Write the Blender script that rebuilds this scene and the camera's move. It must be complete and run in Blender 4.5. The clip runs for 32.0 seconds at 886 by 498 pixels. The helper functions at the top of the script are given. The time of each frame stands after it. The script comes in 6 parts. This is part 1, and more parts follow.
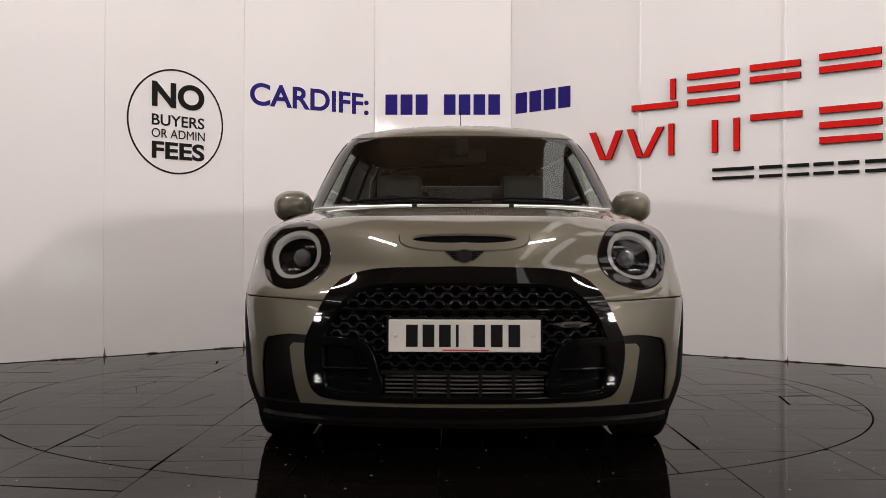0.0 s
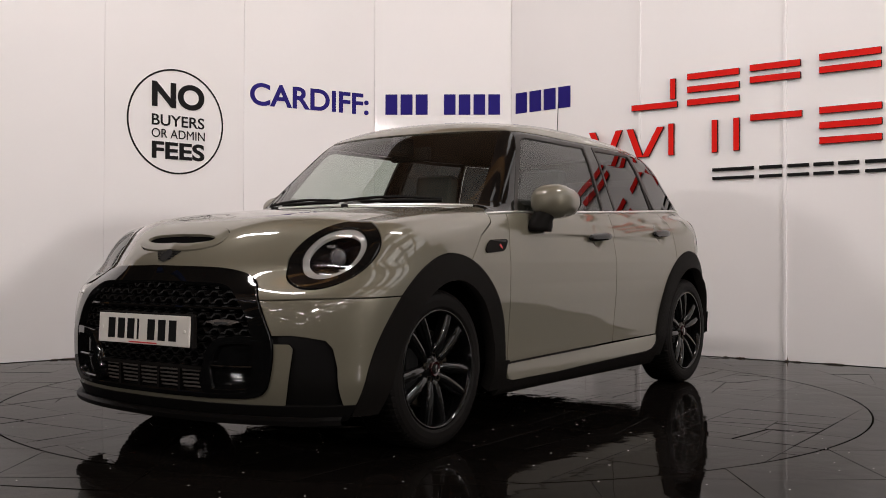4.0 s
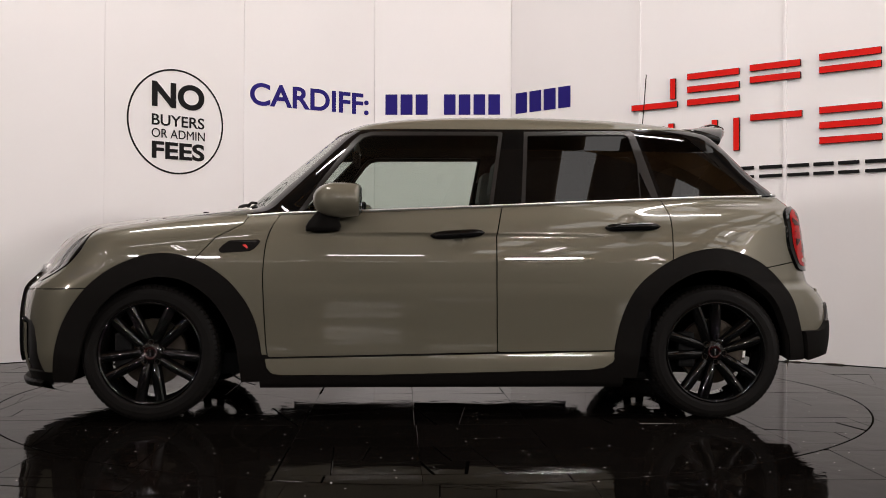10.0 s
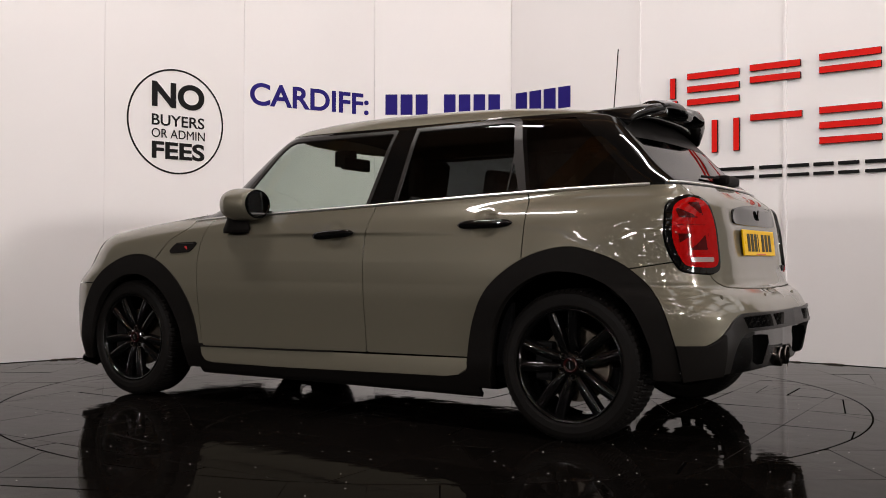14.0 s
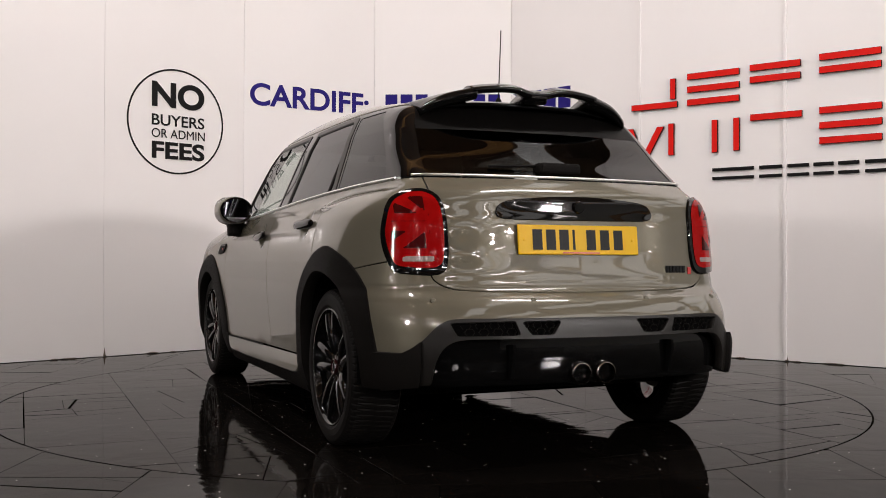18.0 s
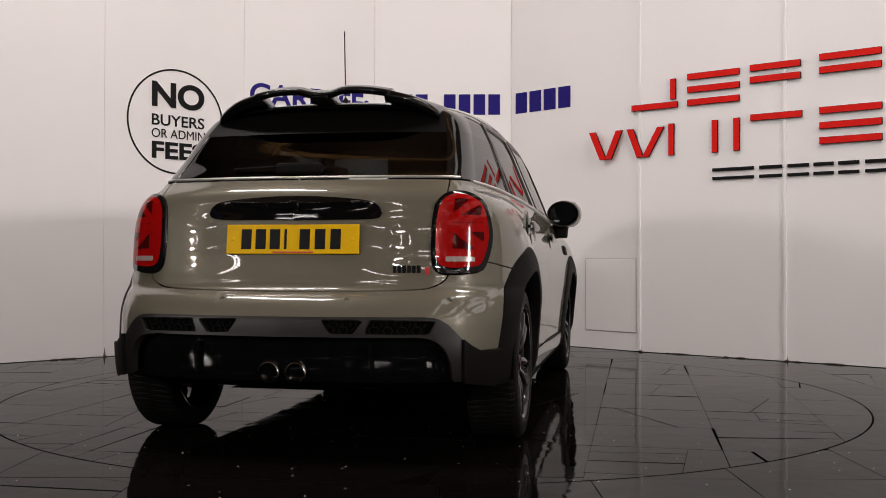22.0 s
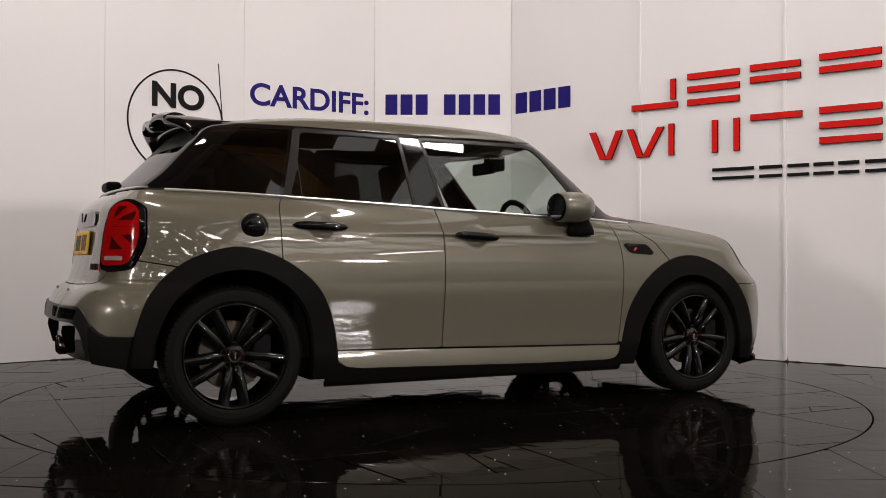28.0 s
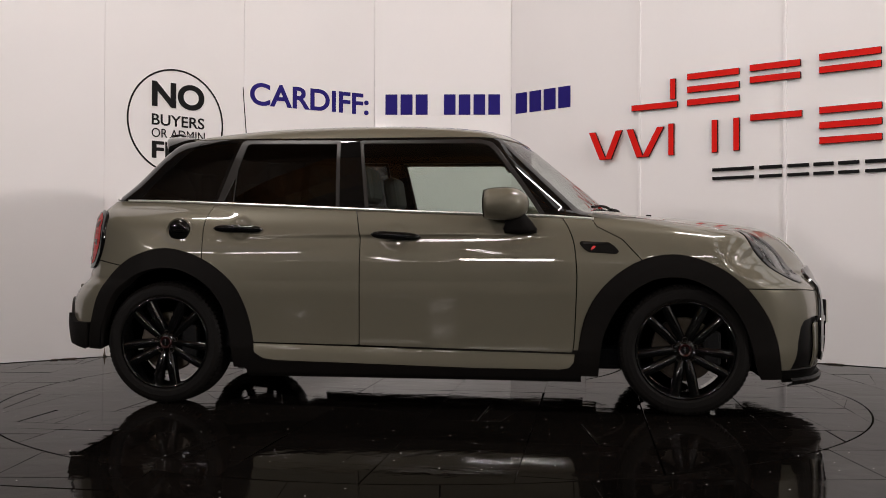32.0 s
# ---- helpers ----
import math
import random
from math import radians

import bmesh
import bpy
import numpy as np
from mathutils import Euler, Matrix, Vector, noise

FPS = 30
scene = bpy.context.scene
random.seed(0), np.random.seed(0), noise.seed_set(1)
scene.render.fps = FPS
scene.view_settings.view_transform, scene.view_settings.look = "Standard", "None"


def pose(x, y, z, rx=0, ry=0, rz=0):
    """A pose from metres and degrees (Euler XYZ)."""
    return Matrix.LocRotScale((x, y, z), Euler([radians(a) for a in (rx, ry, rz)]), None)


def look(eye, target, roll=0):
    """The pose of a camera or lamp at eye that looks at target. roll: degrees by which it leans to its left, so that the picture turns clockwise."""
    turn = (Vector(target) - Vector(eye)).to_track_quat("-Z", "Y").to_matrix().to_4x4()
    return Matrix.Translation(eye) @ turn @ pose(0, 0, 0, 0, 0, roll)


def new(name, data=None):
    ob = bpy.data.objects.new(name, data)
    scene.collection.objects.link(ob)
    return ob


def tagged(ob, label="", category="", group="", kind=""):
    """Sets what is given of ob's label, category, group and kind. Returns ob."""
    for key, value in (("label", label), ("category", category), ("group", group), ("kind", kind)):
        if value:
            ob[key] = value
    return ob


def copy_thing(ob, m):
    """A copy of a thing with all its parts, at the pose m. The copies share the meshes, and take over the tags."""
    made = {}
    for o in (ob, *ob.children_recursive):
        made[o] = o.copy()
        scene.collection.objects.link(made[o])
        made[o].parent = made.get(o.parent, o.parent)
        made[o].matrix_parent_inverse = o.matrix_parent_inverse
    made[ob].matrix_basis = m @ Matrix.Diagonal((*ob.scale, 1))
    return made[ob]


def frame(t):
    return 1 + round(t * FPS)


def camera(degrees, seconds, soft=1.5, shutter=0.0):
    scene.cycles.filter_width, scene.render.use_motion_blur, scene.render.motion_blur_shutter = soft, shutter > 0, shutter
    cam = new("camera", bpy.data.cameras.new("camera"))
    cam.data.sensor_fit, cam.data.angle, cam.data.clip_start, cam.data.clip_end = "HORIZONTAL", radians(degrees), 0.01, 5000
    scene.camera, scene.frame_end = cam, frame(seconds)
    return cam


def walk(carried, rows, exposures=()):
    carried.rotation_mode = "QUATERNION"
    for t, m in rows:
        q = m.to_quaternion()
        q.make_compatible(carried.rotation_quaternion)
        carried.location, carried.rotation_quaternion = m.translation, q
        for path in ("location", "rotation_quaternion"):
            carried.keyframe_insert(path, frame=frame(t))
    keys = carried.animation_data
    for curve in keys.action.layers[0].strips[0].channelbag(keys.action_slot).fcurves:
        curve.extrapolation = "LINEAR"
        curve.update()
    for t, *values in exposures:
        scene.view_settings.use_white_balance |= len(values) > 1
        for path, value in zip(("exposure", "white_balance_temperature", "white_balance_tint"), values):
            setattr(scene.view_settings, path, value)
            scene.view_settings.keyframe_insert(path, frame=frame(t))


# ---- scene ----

# the fixed camera, one metre off the floor's edge of a turntable stage
CAMERA_Z = 0.733
cam = camera(48.61, 32.0, soft=0.95)
EYE = (0.0, 0.0, CAMERA_Z)
AIM = (0.0, 10.0, CAMERA_Z + 0.101)
walk(cam, [(0, look(EYE, AIM, 0.142)), (32, look(EYE, AIM, 0.142))],
     [(0, 0.0), (3.5, 0.0), (5.5, 0.11), (14.5, 0.11), (16.5, 0.12), (18.4, 0.12), (19.8, -0.09), (32, -0.10)])

# turntable: centre, radius and the car's heading in degrees
TABLE = (-0.058, 5.415)
TABLE_R = 2.225
CAR_X, CAR_Y = 0.016, 0.159
HEADING = [(0, -90.74), (2, -107.85), (4, -125.15), (6, -142.55), (8, -160.0), (10, -177.3), (12, -194.8), (14, -212.1),
           (16, -229.3), (18, -246.7), (20, -264.0), (22, -281.15), (24, -298.5), (26, -315.9), (28, -333.3), (30, -350.9), (32, -368.4)]

# ---- light ----
world = bpy.data.worlds.new("hall_air")
scene.world = world
world.use_nodes = True
world.node_tree.nodes["Background"].inputs["Color"].default_value = (0.9, 0.76, 0.62, 1)
world.node_tree.nodes["Background"].inputs["Strength"].default_value = 0.02


def area_lamp(name, place, target, sx, sy, watts, colour):
    data = bpy.data.lights.new(name, "AREA")
    data.shape, data.size, data.size_y, data.energy, data.color = "RECTANGLE", sx, sy, watts, colour
    ob = new(name, data)
    ob.matrix_basis = look(place, target)
    return ob


WARM = (1.0, 0.928, 0.908)
# tube rows far out on both sides of the hall, three lengths each, and two behind the camera
for side in (1, -1):
    for k in (-1, 0, 1):
        area_lamp("tube_row_far", (side * (11.0 + k * 1.6), -5.0 - k * 1.3, 3.5), (0, 6.5, 1.4), 0.8, 0.03, 232 if side > 0 else 158, WARM)
    area_lamp("tube_row_back", (side * 3.0, -9.0, 4.3), (0, 6.5, 1.8), 1.5, 0.05, 95, WARM)
    # a panel row over the turntable's front
    area_lamp("panel_row_over", (side * 2.4, 3.9, 5.3), (0.8, 7.6, 1.0), 1.5, 0.25, 92 if side > 0 else 114, WARM)

# ---- materials ----


def material(name, base, rough=0.5, metal=0.0, coat=0.0, spec=0.5, noise_scale=0.0, amount=0.15, bump=0.0, bump_scale=200.0, rough_var=0.0):
    m = bpy.data.materials.new(name)
    m.use_nodes = True
    nt = m.node_tree
    b = nt.nodes["Principled BSDF"]
    b.inputs["Base Color"].default_value = (*base, 1)
    b.inputs["Roughness"].default_value = rough
    b.inputs["Metallic"].default_value = metal
    b.inputs["Specular IOR Level"].default_value = spec
    b.inputs["Coat Weight"].default_value = coat
    b.inputs["Coat Roughness"].default_value = 0.02
    b.inputs["Coat IOR"].default_value = 1.5 if coat < 1 else 1.75
    if noise_scale or bump:
        co = nt.nodes.new("ShaderNodeTexCoord")
    if noise_scale:
        n = nt.nodes.new("ShaderNodeTexNoise")
        n.inputs["Scale"].default_value = noise_scale
        n.inputs["Detail"].default_value = 6
        nt.links.new(co.outputs["Object"], n.inputs["Vector"])
        mix = nt.nodes.new("ShaderNodeMix")
        mix.data_type = "RGBA"
        mix.inputs["A"].default_value = (*[c * (1 - amount) for c in base], 1)
        mix.inputs["B"].default_value = (*[min(1, c * (1 + amount)) for c in base], 1)
        nt.links.new(n.outputs["Fac"], mix.inputs["Factor"])
        nt.links.new(mix.outputs["Result"], b.inputs["Base Color"])
        if rough_var:
            mr = nt.nodes.new("ShaderNodeMapRange")
            mr.inputs["To Min"].default_value = max(0.0, rough - rough_var)
            mr.inputs["To Max"].default_value = rough + rough_var
            nt.links.new(n.outputs["Fac"], mr.inputs["Value"])
            nt.links.new(mr.outputs["Result"], b.inputs["Roughness"])
    if bump:
        n2 = nt.nodes.new("ShaderNodeTexNoise")
        n2.inputs["Scale"].default_value = bump_scale
        n2.inputs["Detail"].default_value = 3
        nt.links.new(co.outputs["Object"], n2.inputs["Vector"])
        bp = nt.nodes.new("ShaderNodeBump")
        bp.inputs["Strength"].default_value = bump
        bp.inputs["Distance"].default_value = 0.002
        nt.links.new(n2.outputs["Fac"], bp.inputs["Height"])
        nt.links.new(bp.outputs["Normal"], b.inputs["Normal"])
    return m


def glow(name, colour, strength, base=None):
    m = bpy.data.materials.new(name)
    m.use_nodes = True
    b = m.node_tree.nodes["Principled BSDF"]
    b.inputs["Base Color"].default_value = (*(base or colour), 1)
    b.inputs["Emission Color"].default_value = (*colour, 1)
    b.inputs["Emission Strength"].default_value = strength
    return m


def glass(name, tint, rough=0.0, mirror=0.85, least=0.075):
    """Thin tinted glass: part clear, part mirror, more of a mirror at a low angle."""
    m = bpy.data.materials.new(name)
    m.use_nodes = True
    nt = m.node_tree
    nt.nodes.clear()
    out = nt.nodes.new("ShaderNodeOutputMaterial")
    mix = nt.nodes.new("ShaderNodeMixShader")
    lw = nt.nodes.new("ShaderNodeLayerWeight")
    lw.inputs["Blend"].default_value = 0.5
    pw = nt.nodes.new("ShaderNodeMath")
    pw.operation, pw.inputs[1].default_value = "POWER", 4.0
    ma = nt.nodes.new("ShaderNodeMath")
    ma.operation, ma.inputs[1].default_value, ma.inputs[2].default_value = "MULTIPLY_ADD", mirror, least
    tr = nt.nodes.new("ShaderNodeBsdfTransparent")
    tr.inputs["Color"].default_value = (*tint, 1)
    gl = nt.nodes.new("ShaderNodeBsdfGlossy")
    gl.inputs["Roughness"].default_value = rough
    nt.links.new(lw.outputs["Facing"], pw.inputs[0])
    nt.links.new(pw.outputs[0], ma.inputs[0])
    nt.links.new(ma.outputs[0], mix.inputs["Fac"])
    nt.links.new(tr.outputs[0], mix.inputs[1])
    nt.links.new(gl.outputs[0], mix.inputs[2])
    nt.links.new(mix.outputs[0], out.inputs["Surface"])
    return m


M_PAINT = material("grey_paint", (0.132, 0.1205, 0.089), 0.42, 0.22, 1.0, spec=0.12, noise_scale=900, amount=0.10)
M_BLACK = material("gloss_black", (0.003, 0.003, 0.003), 0.04, 0, 0.3, spec=0.3)
M_PLASTIC = material("black_plastic", (0.0068, 0.0059, 0.0053), 0.55, spec=0.05, noise_scale=40, amount=0.2, bump=0.25, bump_scale=500)
M_VALANCE = material("satin_grey_trim", (0.0095, 0.0084, 0.0073), 0.38, spec=0.3, noise_scale=40, amount=0.15, bump=0.15, bump_scale=500)
M_LOWTRIM = material("dark_lower_trim", (0.0032, 0.0028, 0.0026), 0.45, spec=0.12, noise_scale=40, amount=0.2)
M_SHELL = material("dark_underside", (0.004, 0.004, 0.004), 0.8, spec=0.0, noise_scale=30)
M_RUBBER = material("tyre_rubber", (0.0056, 0.0049, 0.0044), 0.55, spec=0.08, noise_scale=25, amount=0.3, bump=0.2, bump_scale=300)
M_RIM = material("black_alloy", (0.0022, 0.0022, 0.0022), 0.05, 0.0, 0.2, spec=0.4)
M_MESH = material("satin_black_mesh", (0.006, 0.0055, 0.005), 0.3, spec=0.3)
M_CHROME = material("chrome", (0.80, 0.79, 0.77), 0.16, 1.0)
M_BRIGHT = material("bright_trim", (0.92, 0.91, 0.90), 0.38, 1.0)
M_STEEL = material("brake_steel", (0.05, 0.04, 0.03), 0.4, 0.7, noise_scale=60, amount=0.25)
M_SLAT = material("dull_slat", (0.10, 0.085, 0.075), 0.5, 0.5, noise_scale=50)
M_GLASS = glass("clear_glass", (0.70, 0.76, 0.72))
M_WSCREEN = glass("windscreen_glass", (0.70, 0.76, 0.72))
M_TINT = glass("privacy_glass", (0.045, 0.048, 0.05), mirror=0.75, least=0.06)
M_REARGLASS = glass("dark_rear_glass", (0.035, 0.037, 0.039), mirror=0.7, least=0.035)
M_LENS = glass("lamp_lens", (0.86, 0.87, 0.87), mirror=0.4, least=0.045)
M_RED = material("red_lens", (0.30, 0.003, 0.003), 0.06, 0.0, 0.0, spec=0.14, noise_scale=30, amount=0.2)
M_REDDARK = material("dark_red_lens", (0.050, 0.002, 0.002), 0.06, 0, 0.0, spec=0.14)
M_TRIM = material("dark_satin_trim", (0.018, 0.0155, 0.014), 0.35, 0.2, spec=0.3)
M_SEAT = material("dark_fabric", (0.010, 0.010, 0.011), 0.85, spec=0.1, noise_scale=80, bump=0.3)
M_SEATL = material("grey_seat_back", (0.05, 0.052, 0.05), 0.7, noise_scale=60)
M_YELLOW = material("yellow_plate", (0.78, 0.46, 0.002), 0.35, spec=0.1, noise_scale=20, amount=0.05)
M_WHITEP = material("white_plate", (0.60, 0.57, 0.52), 0.3, noise_scale=20, amount=0.05)
M_INK = material("black_ink", (0.008, 0.008, 0.008), 0.4, spec=0.1)
M_REDINK = material("red_ink", (0.5, 0.02, 0.02), 0.4)
M_BLUE = material("blue_vinyl", (0.018, 0.012, 0.15), 0.5, spec=0.08, noise_scale=15, amount=0.1)
M_SIGNRED = material("red_acrylic", (0.62, 0.012, 0.008), 0.5, spec=0.06, noise_scale=12, amount=0.08)
M_SIGNBLACK = material("black_acrylic", (0.008, 0.008, 0.008), 0.5, spec=0.05)


# ---- mesh helpers ----


def mesh_object(name, verts, faces, mat, parent=None, label="", smooth=False, normals=None):
    me = bpy.data.meshes.new(name)
    me.from_pydata([tuple(v) for v in verts], [], [tuple(f) for f in faces])
    if smooth or normals is not None:
        me.shade_smooth()
    if normals is not None:
        me.normals_split_custom_set_from_vertices([tuple(n) for n in normals])
    me.materials.append(mat)
    ob = new(name, me)
    if parent is not None:
        ob.parent = parent
    if label:
        tagged(ob, label)
    return ob


def part(name, bm, mat, parent=None, label="", smooth=False):
    """Links a bmesh as one mesh object, under a thing where one is given."""
    bmesh.ops.recalc_face_normals(bm, faces=bm.faces)
    me = bpy.data.meshes.new(name)
    bm.to_mesh(me)
    bm.free()
    if smooth:
        me.shade_smooth()
    me.materials.append(mat)
    ob = new(name, me)
    if parent is not None:
        ob.parent = parent
    if label:
        tagged(ob, label)
    return ob


def empty(name, m=None):
    ob = new(name)
    if m is not None:
        ob.matrix_basis = m
    return ob


def box(bm, x0, x1, y0, y1, z0, z1, bevel=0.0, m=None, segments=2):
    """Adds a bevelled box to bm."""
    b = bmesh.new()
    bmesh.ops.create_cube(b, size=1)
    for v in b.verts:
        v.co = Vector(((x0 + x1) / 2 + v.co.x * (x1 - x0), (y0 + y1) / 2 + v.co.y * (y1 - y0), (z0 + z1) / 2 + v.co.z * (z1 - z0)))
    if bevel:
        bmesh.ops.bevel(b, geom=list(b.edges), offset=bevel, segments=segments, affect="EDGES", profile=0.6)
    add(bm, b, m)


def add(bm, other, m=None):
    """Joins another bmesh into bm."""
    other.verts.index_update()
    vs = [bm.verts.new(m @ v.co if m is not None else v.co) for v in other.verts]
    for f in other.faces:
        bm.faces.new([vs[v.index] for v in f.verts])
    other.free()


def prism(bm, outline, y0, y1, m=None):
    """Adds an outline in x, z pushed from y0 to y1."""
    n = len(outline)
    a = [bm.verts.new(m @ Vector((x, y0, z)) if m is not None else (x, y0, z)) for x, z in outline]
    b = [bm.verts.new(m @ Vector((x, y1, z)) if m is not None else (x, y1, z)) for x, z in outline]
    bm.faces.new(a)
    bm.faces.new(b[::-1])
    for i in range(n):
        bm.faces.new((a[i], b[i], b[(i + 1) % n], a[(i + 1) % n]))


def lathe(bm, profile, n=48, axis="y", m=None, closed=False):
    """Spins (radius, along) pairs about an axis."""
    rings = []
    for r, h in profile:
        ring = []
        for i in range(n):
            t = 2 * math.pi * i / n
            c, s = r * math.cos(t), r * math.sin(t)
            p = Vector((c, h, s)) if axis == "y" else Vector((c, s, h)) if axis == "z" else Vector((h, c, s))
            ring.append(bm.verts.new(m @ p if m is not None else p))
        rings.append(ring)
    pairs = list(zip(rings, rings[1:])) + ([(rings[-1], rings[0])] if closed else [])
    for a, b in pairs:
        for i in range(n):
            bm.faces.new((a[i], a[(i + 1) % n], b[(i + 1) % n], b[i]))


def tube(bm, points, r, n=8, closed=False, flat=1.0):
    """A round bar along points."""
    pts = [Vector(p) for p in points]
    rings = []
    count = len(pts)
    up = Vector((0, 0, 1))
    for i, p in enumerate(pts):
        a = pts[(i - 1) % count] if closed or i > 0 else p
        b = pts[(i + 1) % count] if closed or i < count - 1 else p
        d = (b - a).normalized()
        s = d.cross(up)
        if s.length < 1e-3:
            s = d.cross(Vector((1, 0, 0)))
        s.normalize()
        w = s.cross(d)
        rings.append([bm.verts.new(p + (s * math.cos(2 * math.pi * k / n) + w * math.sin(2 * math.pi * k / n) * flat) * r) for k in range(n)])
    for i in range(count if closed else count - 1):
        a, b = rings[i], rings[(i + 1) % count]
        for k in range(n):
            bm.faces.new((a[k], a[(k + 1) % n], b[(k + 1) % n], b[k]))
    if not closed:
        bm.faces.new(rings[0])
        bm.faces.new(rings[-1][::-1])


def text_mesh(body, size, align="CENTER", bold=0.0, thick=0.0015, narrow=1.0):
    """The built-in font as a mesh in x, z with the front towards -y."""
    cu = bpy.data.curves.new("lettering", "FONT")
    cu.body, cu.size, cu.align_x, cu.extrude, cu.offset = body, size, align, thick, bold
    ob = new("lettering", cu)
    me = bpy.data.meshes.new_from_object(ob.evaluated_get(bpy.context.evaluated_depsgraph_get()))
    bpy.data.objects.remove(ob)
    me.transform(Matrix.Diagonal((narrow, 1, 1, 1)))
    me.transform(Matrix.Rotation(math.pi / 2, 4, "X"))
    return me


# ---- the hall ----


def wall_material():
    m = material("white_wall_panel", (0.80, 0.775, 0.765), 0.05, spec=0.2, noise_scale=1.2, amount=0.03, bump=0.03, bump_scale=5, rough_var=0.02)
    return m


def tile_material():
    """Near-black polished tile: smudged gloss, a shade of its own for each tile, sparse bright specks."""
    m = bpy.data.materials.new("dark_tile")
    m.use_nodes = True
    nt = m.node_tree
    b = nt.nodes["Principled BSDF"]
    b.inputs["Specular IOR Level"].default_value = 0.031
    b.inputs["Specular Tint"].default_value = (1.0, 0.90, 0.82, 1)
    info = nt.nodes.new("ShaderNodeObjectInfo")
    place = nt.nodes.new("ShaderNodeTexCoord")
    far = nt.nodes.new("ShaderNodeMath")
    far.operation, far.inputs[1].default_value = "MULTIPLY", 57.0
    nt.links.new(info.outputs["Random"], far.inputs[0])
    both_ = nt.nodes.new("ShaderNodeCombineXYZ")
    nt.links.new(far.outputs[0], both_.inputs["X"])
    nt.links.new(far.outputs[0], both_.inputs["Y"])
    co = nt.nodes.new("ShaderNodeVectorMath")
    co.operation = "ADD"
    nt.links.new(place.outputs["Object"], co.inputs[0])
    nt.links.new(both_.outputs[0], co.inputs[1])
    big = nt.nodes.new("ShaderNodeTexNoise")
    big.inputs["Scale"].default_value, big.inputs["Detail"].default_value, big.inputs["Distortion"].default_value = 1.7, 8, 0.6
    nt.links.new(co.outputs["Vector"], big.inputs["Vector"])
    ramp = nt.nodes.new("ShaderNodeMapRange")
    ramp.inputs["From Min"].default_value, ramp.inputs["From Max"].default_value = 0.42, 0.68
    ramp.inputs["To Min"].default_value, ramp.inputs["To Max"].default_value = 0.012, 0.06
    nt.links.new(big.outputs["Fac"], ramp.inputs["Value"])
    jit = nt.nodes.new("ShaderNodeMath")
    jit.operation, jit.inputs[1].default_value = "MULTIPLY_ADD", 0.03
    nt.links.new(info.outputs["Random"], jit.inputs[0])
    nt.links.new(ramp.outputs["Result"], jit.inputs[2])
    nt.links.new(jit.outputs[0], b.inputs["Roughness"])
    fine = nt.nodes.new("ShaderNodeTexNoise")
    fine.inputs["Scale"].default_value, fine.inputs["Detail"].default_value = 60, 4
    nt.links.new(co.outputs["Vector"], fine.inputs["Vector"])
    base = nt.nodes.new("ShaderNodeMix")
    base.data_type = "RGBA"
    base.inputs["A"].default_value = (0.0020, 0.0016, 0.0013, 1)
    base.inputs["B"].default_value = (0.0062, 0.0050, 0.0042, 1)
    mul = nt.nodes.new("ShaderNodeMath")
    mul.operation = "MULTIPLY"
    nt.links.new(fine.outputs["Fac"], mul.inputs[0])
    add_ = nt.nodes.new("ShaderNodeMath")
    add_.operation, add_.inputs[1].default_value = "ADD", 0.5
    nt.links.new(info.outputs["Random"], add_.inputs[0])
    nt.links.new(add_.outputs[0], mul.inputs[1])
    nt.links.new(mul.outputs[0], base.inputs["Factor"])
    vor = nt.nodes.new("ShaderNodeTexVoronoi")
    vor.voronoi_dimensions = "2D"
    vor.inputs["Scale"].default_value = 4.2
    nt.links.new(co.outputs["Vector"], vor.inputs["Vector"])
    dot = nt.nodes.new("ShaderNodeMath")
    dot.operation, dot.inputs[1].default_value = "LESS_THAN", 0.014
    nt.links.new(vor.outputs["Distance"], dot.inputs[0])
    fin = nt.nodes.new("ShaderNodeMix")
    fin.data_type = "RGBA"
    fin.inputs["B"].default_value = (0.75, 0.72, 0.7, 1)
    nt.links.new(dot.outputs[0], fin.inputs["Factor"])
    nt.links.new(base.outputs["Result"], fin.inputs["A"])
    nt.links.new(fin.outputs["Result"], b.inputs["Base Color"])
    wave = nt.nodes.new("ShaderNodeTexNoise")
    wave.inputs["Scale"].default_value, wave.inputs["Detail"].default_value, wave.inputs["Distortion"].default_value = 5.5, 3, 0.4
    nt.links.new(co.outputs["Vector"], wave.inputs["Vector"])
    bp = nt.nodes.new("ShaderNodeBump")
    bp.inputs["Strength"].default_value, bp.inputs["Distance"].default_value = 0.45, 0.003
    nt.links.new(wave.outputs["Fac"], bp.inputs["Height"])
    nt.links.new(bp.outputs["Normal"], b.inputs["Normal"])
    return m


M_WALL = wall_material()
M_CEIL = material("brown_boarding", (0.28, 0.19, 0.125), 0.7, noise_scale=3, amount=0.3)
M_BEAM = material("laminated_wood", (0.52, 0.28, 0.10), 0.6, noise_scale=5, amount=0.3)
M_DIM = material("grey_hall_wall", (0.05, 0.048, 0.048), 0.7, noise_scale=2, amount=0.2)
M_TILE = tile_material()
M_JOINT = material("dark_joint", (0.0015, 0.0013, 0.0012), 0.95, spec=0.0)
M_TUBE = glow("tube_light", (1.0, 0.92, 0.90), 16)
M_HOUSING = material("white_lamp_housing", (0.7, 0.7, 0.7), 0.5)
M_BLUEBEAM = material("blue_painted_steel", (0.02, 0.06, 0.28), 0.5, noise_scale=4)
M_ROOFLIGHT = glow("pale_rooflight", (1.0, 0.95, 0.92), 1.3, (0.10, 0.10, 0.10))
M_PALE = material("pale_hall_wall", (0.55, 0.54, 0.52), 0.6, noise_scale=2, amount=0.1)
